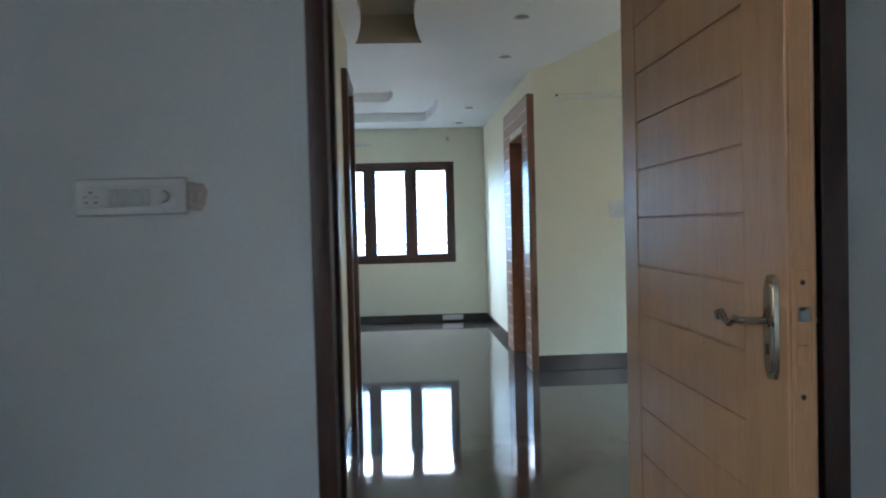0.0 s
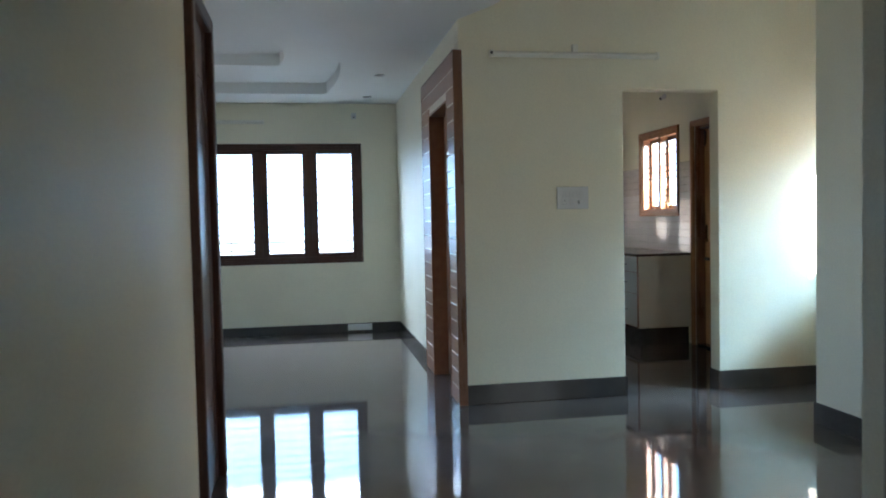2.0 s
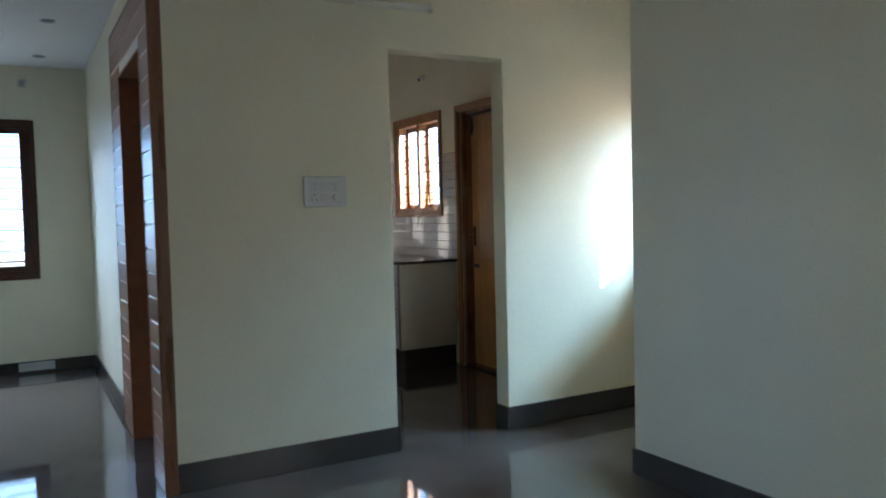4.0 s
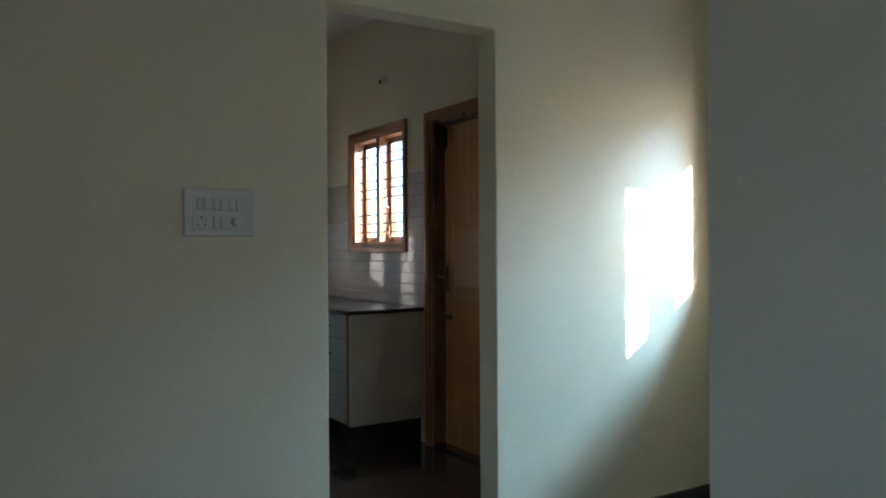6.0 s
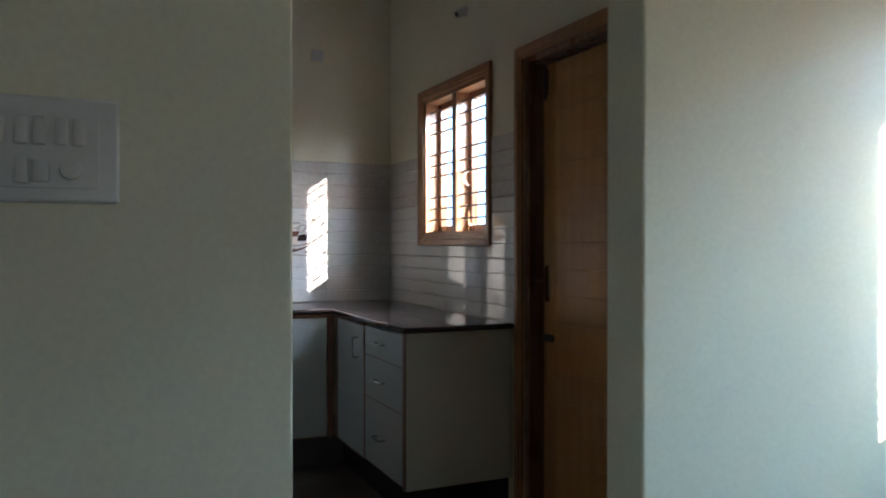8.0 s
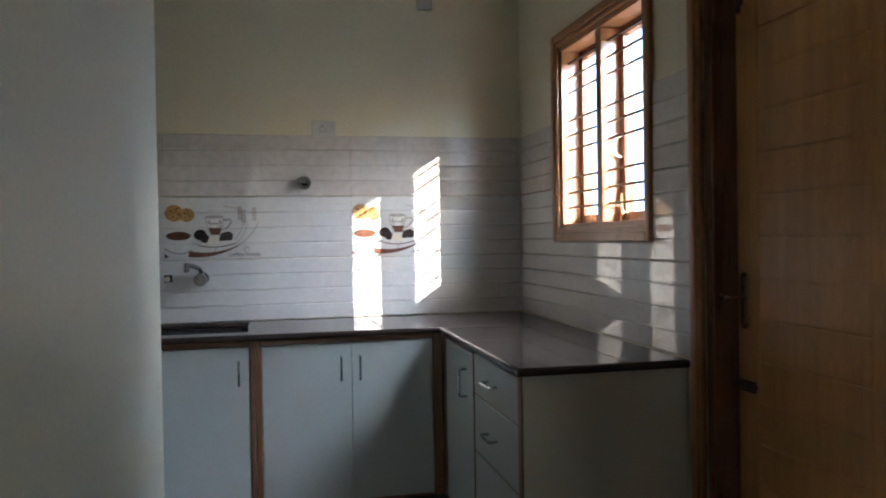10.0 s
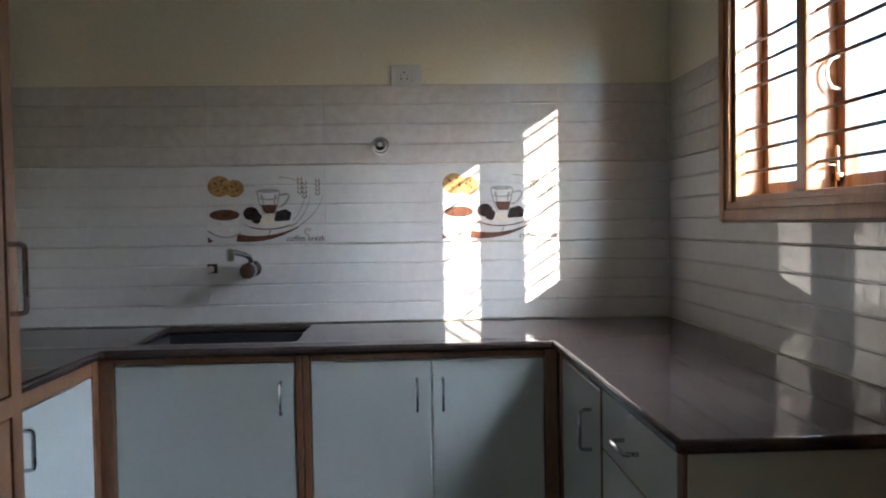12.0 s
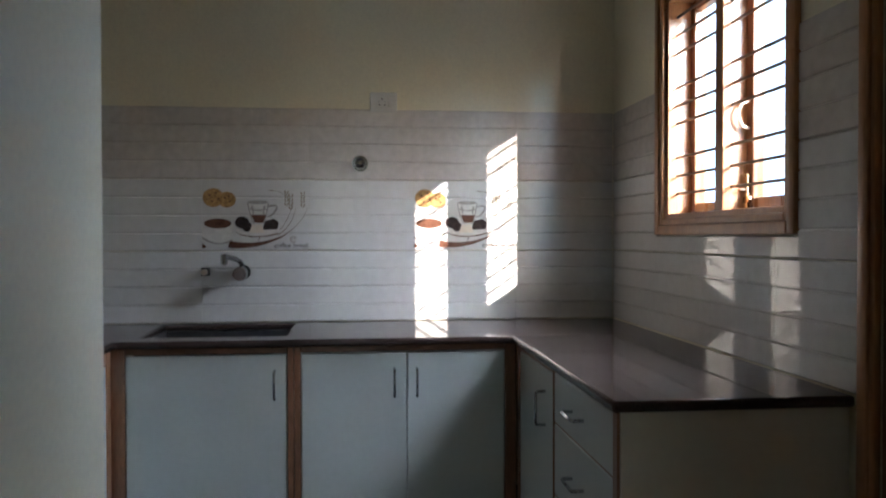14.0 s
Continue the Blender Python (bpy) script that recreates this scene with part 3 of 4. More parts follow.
part("stop", box(KX + 0.116, KX + 0.139, 7.585, 7.620, 0, 2.025, 0.002), WOODM, door)
part("stop", box(KX + 0.116, KX + 0.139, 6.965, 7.000, 0, 2.025, 0.002), WOODM, door)
part("stop", box(KX + 0.116, KX + 0.139, 7.0, 7.585, 1.985, 2.025, 0.002), WOODM, door)
part("threshold", box(KX + 0.001, KX + 0.149, 6.861, 7.659, 0.0005, 0.018, 0.003), SKIRT, door)
mkd = local((KX + 0.075, 7.615, 0), (0, -1, 0), (1, 0, 0))
leaf = panel_leaf(door, mkd, 0.645, 2.005, WOODK, (0.095, 0.50), [1.915 - 0.1135 * k for k in range(15)], gap=0.003)
lever_set(leaf, mkd, 0.035, 1.065, -0.45)
b1 = at_local(box(0.015, 0.085, -0.012, 0.0, 0.800, 0.832, 0.004), mkd)
b2 = at_local(cyl((-0.02, -0.008, 0.816), (1, 0, 0), 0.008, 0.11, 10), mkd)
part("sliding_bolt", join(b1, b2), IRON, leaf, "dark iron sliding bolt")
b1 = at_local(box(0.012, 0.040, -0.012, 0.0, 1.88, 2.0, 0.004), mkd)
b2 = at_local(cyl((0.026, -0.010, 1.86), (0, 0, 1), 0.007, 0.15, 10), mkd)
part("tower_bolt", join(b1, b2), IRON, leaf, "dark iron tower bolt")

# clad doorway: horizontal laminate boards with pale grooves
door = tagged(thing("door_clad", "wooden doorway clad with reddish boards and pale grooves", "door", (1.22, 6.6, 0)), kind="structure")
Y0, Y1, YA, YB, ZT, ZO = 5.912, 7.345, 6.20, 6.97, 2.33, 2.05
bm = bmesh.new()
for a, b, c, d in ((Y0 + 0.012, YA, 0, ZT), (YB, Y1, 0, ZT), (YA, YB, ZO, ZT)):
    add_box(bm, 1.204, 1.2345, a, b, c, d)
part("backing", bm, GROOVE, door, "pale strips showing in the grooves")
part("corner_post", box(1.196, 1.256, Y0 - 0.006, Y0 + 0.012, 0, ZT + 0.004, 0.003), WOODM, door)
part("edge_strip", box(1.198, 1.2345, Y1, Y1 + 0.012, 0, ZT + 0.004, 0.003), WOODM, door)
part("edge_strip", box(1.198, 1.2345, Y0 + 0.012, Y1, ZT, ZT + 0.010, 0.003), WOODM, door)
PITCH = 0.111
z, k = ZT, 0
while z > 0.02:
    lo = max(z - PITCH, 0.0)
    spans = [(Y0 + 0.013, Y1 - 0.001)] if lo > ZO else [(Y0 + 0.013, YA - 0.004), (YB + 0.004, Y1 - 0.001)]
    for a, b in spans:
        part("board", box(1.199, 1.211, a, b, lo + 0.0045, z - 0.0045, 0.002, 1), CLAD, door)
    z -= PITCH
part("lining", box(1.197, 1.349, YB - 0.012, YB + 0.003, 0, ZO, 0.002), CLAD, door)
part("lining", box(1.197, 1.349, YA - 0.003, YA + 0.012, 0, ZO, 0.002), CLAD, door)
part("lining", box(1.197, 1.349, YA + 0.012, YB - 0.012, ZO - 0.012, ZO + 0.003, 0.002), CLAD, door)
part("leaf", box(1.315, 1.345, YA + 0.013, YB - 0.013, 0.01, ZO - 0.014, 0.003), CLAD, door, "closed reddish brown door leaf")

# ---- kitchen ----
worktop = solo("worktop", plate("z", 0.845, 0.870, [(1.352, 1.937, 8.088, KY - 0.012), (1.937, 3.262, 8.785, KY - 0.012), (3.262, KX - 0.012, 7.722, KY - 0.012)], [(1.975, 2.474, 8.90, 9.285)]), GRANITE, "dark brown polished granite worktop round three sides", "worktop")
bv = worktop.modifiers.new("bevel", "BEVEL")
bv.width, bv.segments, bv.limit_method, bv.angle_limit = 0.009, 3, "ANGLE", 0.8
# bowl of the sink
sink = thing("sink", "dark sunken kitchen sink in the worktop", "sink", (2.22, 9.09, 0.66))
bm = plate("z", 0.655, 0.665, [(1.965, 2.484, 8.89, 9.295)])
walls = plate("z", 0.665, 0.845, [(1.965, 2.484, 8.89, 9.295)], [(1.977, 2.472, 8.902, 9.283)])
part("bowl", join(bm, walls), DARKSINK, sink)
part("drain", cyl((2.22, 9.09, 0.665), (0, 0, 1), 0.045, 0.004, 24, bevel=0.001), STEEL, sink, "round steel drain")

def d_handle(parent, p, out, along, length=0.094, r=0.0048, depth=0.030):
    """A bent bar handle at p, standing off along out, its bar running along along."""
    p, o, a = Vector(p), Vector(out), Vector(along)
    h = length / 2
    pts = [p - a * h, p - a * h + o * (depth - 0.008), p - a * (h - 0.003) + o * (depth - 0.002), p - a * (h - 0.010) + o * depth, p + a * (h - 0.010) + o * depth, p + a * (h - 0.003) + o * (depth - 0.002), p + a * h + o * (depth - 0.008), p + a * h]
    part("handle", tube(pts, r, 8), CHROME, parent, "bent chrome bar handle")


def frame_bars(cab, bars):
    for b in bars:
        part("face_frame", box(*b, 0.003, 1), FRAMEWD, cab)


TOE = 0.165
UT = 0.844
# back run
cab = thing("base_cabinet", "white base cabinet under the sink with wooden face frame", "cabinet", (2.2, 9.05, 0), "kitchen base cabinets")
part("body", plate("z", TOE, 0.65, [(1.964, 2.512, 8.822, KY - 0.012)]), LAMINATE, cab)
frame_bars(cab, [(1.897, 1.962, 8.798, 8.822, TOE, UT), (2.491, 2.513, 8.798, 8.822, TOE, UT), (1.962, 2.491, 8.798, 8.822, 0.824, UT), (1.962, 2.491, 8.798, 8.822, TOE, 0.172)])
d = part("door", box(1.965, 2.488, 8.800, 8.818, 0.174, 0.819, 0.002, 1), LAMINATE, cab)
d_handle(d, (2.450, 8.800, 0.7175), (0, -1, 0), (0, 0, 1))
cab = thing("base_cabinet", "white two-door base cabinet with wooden face frame", "cabinet", (2.9, 9.05, 0), "kitchen base cabinets")
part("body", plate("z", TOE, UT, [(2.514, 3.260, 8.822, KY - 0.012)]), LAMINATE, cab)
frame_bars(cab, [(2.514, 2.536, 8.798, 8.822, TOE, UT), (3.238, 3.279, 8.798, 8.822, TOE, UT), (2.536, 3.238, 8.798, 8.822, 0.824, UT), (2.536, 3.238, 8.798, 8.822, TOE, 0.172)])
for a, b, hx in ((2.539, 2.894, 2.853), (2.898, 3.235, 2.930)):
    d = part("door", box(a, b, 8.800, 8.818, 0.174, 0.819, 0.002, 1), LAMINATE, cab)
    d_handle(d, (hx, 8.800, 0.7175), (0, -1, 0), (0, 0, 1))
# right run
cab = thing("base_cabinet", "white single-door base cabinet with dark edges", "cabinet", (3.55, 8.54, 0), "kitchen base cabinets")
part("body", plate("z", TOE, UT, [(3.305, KX - 0.012, 8.296, 8.795)]), LAMINATE, cab)
frame_bars(cab, [(3.281, 3.305, 8.755, 8.797, TOE, UT), (3.281, 3.305, 8.296, 8.302, TOE, UT), (3.281, 3.305, 8.302, 8.755, 0.826, UT), (3.281, 3.305, 8.302, 8.755, TOE, 0.172)])
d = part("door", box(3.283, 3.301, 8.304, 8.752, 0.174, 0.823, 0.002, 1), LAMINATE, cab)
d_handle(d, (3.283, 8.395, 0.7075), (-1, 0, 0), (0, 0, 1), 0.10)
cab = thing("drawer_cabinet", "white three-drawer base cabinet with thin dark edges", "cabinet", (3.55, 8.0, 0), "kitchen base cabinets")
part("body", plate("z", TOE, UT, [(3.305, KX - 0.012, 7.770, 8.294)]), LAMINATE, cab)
part("end_panel", box(3.287, KX - 0.012, 7.744, 7.768, 0.165, UT, 0.002, 1), ENDPANEL_LIT, cab, "cream laminate end panel with some warm light in its colour")
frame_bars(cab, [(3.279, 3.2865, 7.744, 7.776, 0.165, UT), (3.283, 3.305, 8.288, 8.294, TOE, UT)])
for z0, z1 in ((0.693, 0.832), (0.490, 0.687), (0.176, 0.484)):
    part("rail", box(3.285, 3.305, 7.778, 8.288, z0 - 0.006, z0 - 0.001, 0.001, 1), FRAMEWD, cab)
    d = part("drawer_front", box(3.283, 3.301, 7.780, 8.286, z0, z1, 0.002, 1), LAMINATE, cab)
    d_handle(d, (3.283, 8.055, (z0 + z1) / 2 - 0.005 if z1 < 0.5 else (z0 + z1) / 2), (-1, 0, 0), (0, 1, 0), 0.10)
# left run
cab = thing("base_cabinet", "white base cabinet beside the tall cupboard with wooden face frame", "cabinet", (1.63, 8.45, 0), "kitchen base cabinets")
part("body", plate("z", TOE, UT, [(1.352, 1.895, 8.090, 8.797)]), LAMINATE, cab)
frame_bars(cab, [(1.895, 1.919, 8.755, 8.797, TOE, UT), (1.895, 1.919, 8.090, 8.132, TOE, UT), (1.895, 1.919, 8.132, 8.755, 0.800, UT), (1.895, 1.919, 8.132, 8.755, TOE, 0.172)])
d = part("door", box(1.899, 1.917, 8.135, 8.752, 0.174, 0.797, 0.002, 1), LAMINATE, cab)
d_handle(d, (1.917, 8.345, 0.708), (1, 0, 0), (0, 0, 1))
structure("baseboard_cabinets", join(plate("z", 0, TOE, [(3.345, KX, 7.80, 8.86)]), plate("z", 0, TOE, [(1.352, KX, 8.86, KY)]), plate("z", 0, TOE, [(1.352, 1.87, 8.090, 8.86)])), SKIRT, "dark recessed plinth under the cabinets", "plinth")

# tall cupboard between the niche wall and the left run
cab = thing("tall_cupboard", "tall cupboard with a dark brown wooden side and frame", "cupboard", (1.7, 7.71, 0))
part("body", box(1.354, 2.030, 7.342, 8.062, 0.0, 2.09), LAMINATE, cab)
part("side_panel", box(1.354, 2.030, 8.063, 8.085, 0.0, 2.10, 0.003), FRAMEWD, cab)
for z0, z1, zh in ((0.10, 0.86, 0.74), (0.90, 2.06, HANDLE_Z)):
    d = part("door", box(2.033, 2.051, 7.384, 7.712, z0 + 0.003, z1 - 0.003, 0.002, 1), FRAMEWD, cab)
    d_handle(d, (2.051, 7.67, zh), (1, 0, 0), (0, 0, 1), 0.13, 0.0055)
    part("door", box(2.033, 2.051, 7.716, 8.044, z0 + 0.003, z1 - 0.003, 0.002, 1), FRAMEWD, cab)
part("face_frame", plate("x", 2.031, 2.054, [(7.342, 8.085, 0.0, 2.10)], [(7.382, 8.046, 0.10, 0.86), (7.382, 8.046, 0.90, 2.06)]), FRAMEWD, cab)
d_handle(cab, (2.054, 8.055, HANDLE_Z), (1, 0, 0), (0, 0, 1), 0.137, 0.0055)

# taps
tap = thing("wall_tap", "chrome wall tap with a lever and swan spout", "tap", (2.27, KY - 0.012, 1.07))
part("flange", cyl((2.268, KY - 0.010, 1.075), (0, -1, 0), 0.030, 0.012, 24, bevel=0.004), CHROME, tap)
part("body", cyl((2.268, KY - 0.02, 1.075), (0, -1, 0), 0.020, 0.07, 20, bevel=0.003), CHROME, tap)
part("knob", cyl((2.268, KY - 0.088, 1.072), (0, -1, 0), 0.031, 0.036, 24, 0.027, bevel=0.007), CHROME, tap)
part("spout", join(tube([(2.268, KY - 0.045, 1.078), (2.267, KY - 0.050, 1.106), (2.262, KY - 0.058, 1.120), (2.248, KY - 0.080, 1.129), (2.218, KY - 0.128, 1.140), (2.212, KY - 0.136, 1.139)], 0.0105, 12), cyl((2.213, KY - 0.134, 1.150), (0, 0, -1), 0.0135, 0.042, 16, bevel=0.003)), CHROME, tap)
tap = thing("stop_valve", "round chrome concealed valve knob on the tiles", "valve", (2.738, KY - 0.012, 1.515))
part("flange", cyl((2.738, KY - 0.010, 1.515), (0, -1, 0), 0.033, 0.008, 28, bevel=0.003), CHROME, tap)
part("knob", cyl((2.738, KY - 0.017, 1.515), (0, -1, 0), 0.028, 0.042, 28, 0.024, bevel=0.006), CHROME, tap)
part("cap", cyl((2.738, KY - 0.058, 1.515), (0, -1, 0), 0.023, 0.014, 24, 0.008, bevel=0.004), CHROME, tap)
stub = thing("pipe_stub", "capped brass pipe stub in a black square flange", "pipe", (2.12, KY - 0.012, 1.077))
part("flange", box(2.102, 2.138, KY - 0.017, KY - 0.008, 1.060, 1.094, 0.002), BLACK, stub)
part("cap", cyl((2.117, KY - 0.015, 1.075), (0, -1, 0), 0.012, 0.03, 14, bevel=0.004), GROOVE, stub)


# ---- electrical fittings ----
def switch_board(name, label, m, w, h, rows, group="switchboards"):
    """A modular plate; rows: (height, [(kind, u)...])."""
    b = thing(name, label, "switchboard", m @ Vector((w / 2, 0, 0)), group)
    bm = bmesh.new()
    add_box(bm, 0, w, -0.012, 0, 0, h, 0.005, 3)
    part("plate", at_local(bm, m), PLASTIC, b)
    part("inset", at_local(box(0.026, w - 0.026, -0.0135, -0.010, 0.020, h - 0.020, 0.0015), m), PLASTIC, b)
    for z, items in rows:
        for kind, u in items:
            if kind == "switch":
                bm = box(u - 0.009, u + 0.009, -0.020, -0.012, z - 0.020, z + 0.020, 0.003)
                for v in bm.verts:
                    if v.co.y < -0.016 and v.co.z > z:
                        v.co.y += 0.0045
                part("switch", at_local(bm, m), PLASTIC, b)
            elif kind == "socket":
                for du, dz, r in ((0, 0.013, 0.0034), (-0.011, -0.011, 0.0030), (0.011, -0.011, 0.0030), (-0.012, 0.002, 0.002), (0.012, 0.002, 0.002)):
                    part("socket_hole", at_local(cyl((u + du, -0.0128, z + dz), (0, -1, 0), r, 0.0014, 12), m), BLACK, b)
            elif kind == "knob":
                part("dimmer_knob", at_local(cyl((u, -0.012, z), (0, -1, 0), 0.015, 0.020, 20, 0.013, bevel=0.003), m), PLASTIC, b)
            elif kind == "blank":
                part("blank", at_local(box(u - 0.011, u + 0.011, -0.017, -0.012, z - 0.018, z + 0.014, 0.002), m), PLASTIC, b)
    return b


msw = local((1.888, SWY, 1.286), (1, 0, 0), (0, 1, 0))
us = [0.046, 0.068, 0.096, 0.118, 0.146, 0.168]
switch_board("switchboard", "white modular switchboard with switches, socket and dimmer", msw, 0.221, 0.149, [(0.100, [("switch", u) for u in us]), (0.046, [("socket", 0.052), ("switch", 0.096), ("blank", 0.120), ("knob", 0.158)])])
mbs = local((-0.655, 1.40, 1.288), (1, 0, 0), (0, 1, 0))
switch_board("switchboard", "white narrow switchboard on the dim bedroom wall", mbs, 0.262, 0.088, [(0.043, [("socket", 0.040), ("switch", 0.092), ("switch", 0.117), ("switch", 0.142), ("switch", 0.167), ("knob", 0.208)])])
bm = bmesh.new()
bmesh.ops.create_icosphere(bm, subdivisions=3, radius=0.03)
for v in bm.verts:
    v.co = Vector((-0.375 + v.co.x * (1.0 + 0.5 * noise.noise(v.co * 60)), 1.3985 + v.co.y * 0.05, 1.332 + v.co.z * (1.25 + 0.5 * noise.noise(v.co * 45 + Vector((3, 1, 2))))))
solo("wall_patch", bm, STAIN, "tan filler smear on the wall beside the switchboard", "wall patch")
msk = local((2.779, KY, 1.728), (1, 0, 0), (0, 1, 0))
switch_board("power_socket", "small white power socket with switch above the tiles", msk, 0.112, 0.082, [(0.041, [("socket", 0.050), ("switch", 0.084)])], "")
mpl = local((3.295, KY, 2.355), (1, 0, 0), (0, 1, 0))
switch_board("blank_plate", "small white blank plate high on the wall", mpl, 0.075, 0.075, [], "")
# pale flat rectangle on the far skirting
mvt = local((0.64, FARY - ST, 0.022), (1, 0, 0), (0, 1, 0))
switch_board("skirting_pale_rect", "pale flat rectangle on the dark skirting", mvt, 0.27, 0.070, [], "")


def tube_light(x0, x1, y, z, label):
    t = thing("tube_light", label, "tube light", ((x0 + x1) / 2, y, z), "tube lights")
    part("batten", box(x0, x1, y - 0.028, y, z - 0.018, z + 0.018, 0.005), TUBE, t)
    part("tube", cyl((x0 + 0.02, y - 0.040, z), (1, 0, 0), 0.013, x1 - x0 - 0.04, 16), TUBE, t, "white unlit tube")
    for x in (x0, x1 - 0.022):
        part("end_cap", box(x, x + 0.022, y - 0.056, y - 0.002, z - 0.021, z + 0.021, 0.004), TUBE, t)
    part("starter", box((x0 + x1) / 2 - 0.02, (x0 + x1) / 2 + 0.02, y - 0.03, y, z + 0.018, z + 0.070, 0.006), TUBE, t)
    part("screw", cyl((x0 + 0.006, y - 0.0565, z), (0, -1, 0), 0.010, 0.002, 12), BLACK, t)


tube_light(1.440, 2.610, SWY, 2.310, "long white tube light on the cream wall, unlit")
tube_light(-1.40, -0.205, FARY, 2.325, "white tube light above the wide window, unlit")
holder = thing("lamp_holder", "white angled bulb holder on the kitchen wall", "lamp holder", (KX, 8.24, 2.42))
part("rose", cyl((KX, 8.243, 2.425), (-1, 0, 0), 0.028, 0.016, 20, bevel=0.004), PLASTIC, holder)
part("socket", cyl((KX - 0.012, 8.243, 2.425), (-0.8, -0.15, -0.45), 0.017, 0.055, 18, 0.019, bevel=0.003), PLASTIC, holder)
part("contact", cyl((KX - 0.0565, 8.2345, 2.400), (-0.8, -0.15, -0.45), 0.0145, 0.004, 16), BLACK, holder)
dev = thing("wall_sensor", "small grey round fitting high on the wall", "fitting", (0.762, FARY, 2.394))
part("base", box(0.735, 0.79, FARY - 0.02, FARY, 2.36, 2.425, 0.006), PLASTIC, dev)
part("socket", cyl((0.762, FARY - 0.018, 2.392), (0, -0.9, -0.3), 0.02, 0.05, 18, 0.017, bevel=0.004), STEEL, dev)


def downlight(x, y):
    d = thing("downlight", "small recessed ceiling downlight, unlit", "downlight", (x, y, FALSE), "ceiling downlights")
    bm = bmesh.new()
    bmesh.ops.create_cone(bm, cap_ends=False, segments=32, radius1=0.052, radius2=0.047, depth=0.006)
    bmesh.ops.create_cone(bm, cap_ends=False, segments=32, radius1=0.052, radius2=0.036, depth=0.0061)
    part("rim", at_local(bm, Matrix.Translation((x, y, FALSE - 0.003))), STEEL, d, "steel rim")
    part("lens", cyl((x, y, FALSE - 0.002), (0, 0, 1), 0.037, 0.0015, 28), CUPG, d, "frosted lens")


for x, y in ((0.90, 3.2), (0.90, 4.27), (0.95, 5.38), (0.90, 7.86), (0.88, 9.05)):
    downlight(x, y)

# ---- wash area ----
basin = thing("wash_basin", "white ceramic wall basin with a leaf print", "wash basin", (4.28, 5.465, 0.6))
bm = bmesh.new()
rings = []
for (sx, sy, z) in ((0.06, 0.07, 0.665), (0.20, 0.13, 0.685), (0.32, 0.19, 0.745), (0.385, 0.215, 0.815), (0.40, 0.222, 0.850), (0.395, 0.219, 0.860), (0.365, 0.195, 0.858), (0.32, 0.170, 0.81), (0.20, 0.11, 0.745), (0.05, 0.04, 0.730)):
    rings.append([bm.verts.new((4.298 - sx * max(0.0, math.cos(a)) ** 0.8, 5.465 + sy * math.sin(a), z)) for a in (radians(-90 + 180 * k / 24) for k in range(25))])
for a, b in zip(rings, rings[1:]):
    for k in range(24):
        bm.faces.new((a[k], a[k + 1], b[k + 1], b[k]))
bm.faces.new(rings[0])
bm.faces.new(rings[-1])
part("bowl", bm, CERAMIC, basin)
part("back_ledge", box(4.18, 4.298, 5.245, 5.685, 0.83, 0.875, 0.012, 3), CERAMIC, basin)
part("pillar_tap", join(cyl((4.24, 5.465, 0.875), (0, 0, 1), 0.018, 0.07, 18, bevel=0.003), tube([(4.24, 5.465, 0.935), (4.20, 5.465, 0.955), (4.15, 5.465, 0.945), (4.135, 5.465, 0.93)], 0.010, 10)), CHROME, basin, "chrome pillar tap")
part("waste_pipe", tube([(4.22, 5.465, 0.68), (4.22, 5.465, 0.52), (4.23, 5.465, 0.49), (4.26, 5.465, 0.48), (4.299, 5.465, 0.48)], 0.018, 12), PLASTIC, basin)
for a in (0.5, 0.85, 1.15):
    part("leaf_print", tube([(4.298 - 0.392 * math.cos(a + d) ** 0.8, 5.465 + 0.219 * math.sin(a + d) + 0.002, 0.80 + 0.03 * math.sin(8 * d)) for d in (-0.08, -0.04, 0, 0.04, 0.08)], 0.003, 6), CUPG, basin, "grey leaf print")
valve = thing("angle_valve", "chrome angle valve with a white hose under the basin", "valve", (4.3, 5.70, 0.64))
part("body", join(cyl((4.299, 5.695, 0.64), (-1, 0, 0), 0.022, 0.01, 18, bevel=0.003), cyl((4.29, 5.695, 0.64), (-1, 0, 0), 0.013, 0.07, 16), cyl((4.235, 5.695, 0.64), (-1, 0, 0), 0.020, 0.03, 18, bevel=0.004)), CHROME, valve)
part("hose", tube([(4.255, 5.695, 0.63), (4.25, 5.69, 0.58), (4.245, 5.66, 0.53), (4.24, 5.60, 0.50), (4.24, 5.54, 0.53), (4.24, 5.50, 0.62), (4.24, 5.46, 0.72)], 0.007, 8), PLASTIC, valve)

# ---- outside the living window ----
rail = thing("balcony_railing", "pale metal railing outside the wide window", "railing", (0, 10.6, 0))
part("slab", plate("z", -0.2, -0.02, [(-3.5, 3.0, 9.671, 10.75)]), PLASTER, rail)
part("top_rail", tube([(-3.5, 10.68, 1.02), (3.0, 10.68, 1.02)], 0.025, 10), GROOVE, rail)
for k in range(8):
    part("post", tube([(-3.4 + 0.9 * k, 10.68, -0.02), (-3.4 + 0.9 * k, 10.68, 1.0)], 0.018, 8), GROOVE, rail)

# ---- kitchen wall tiles, each with four soft ridges ----
TW, TH = 0.427, 0.290


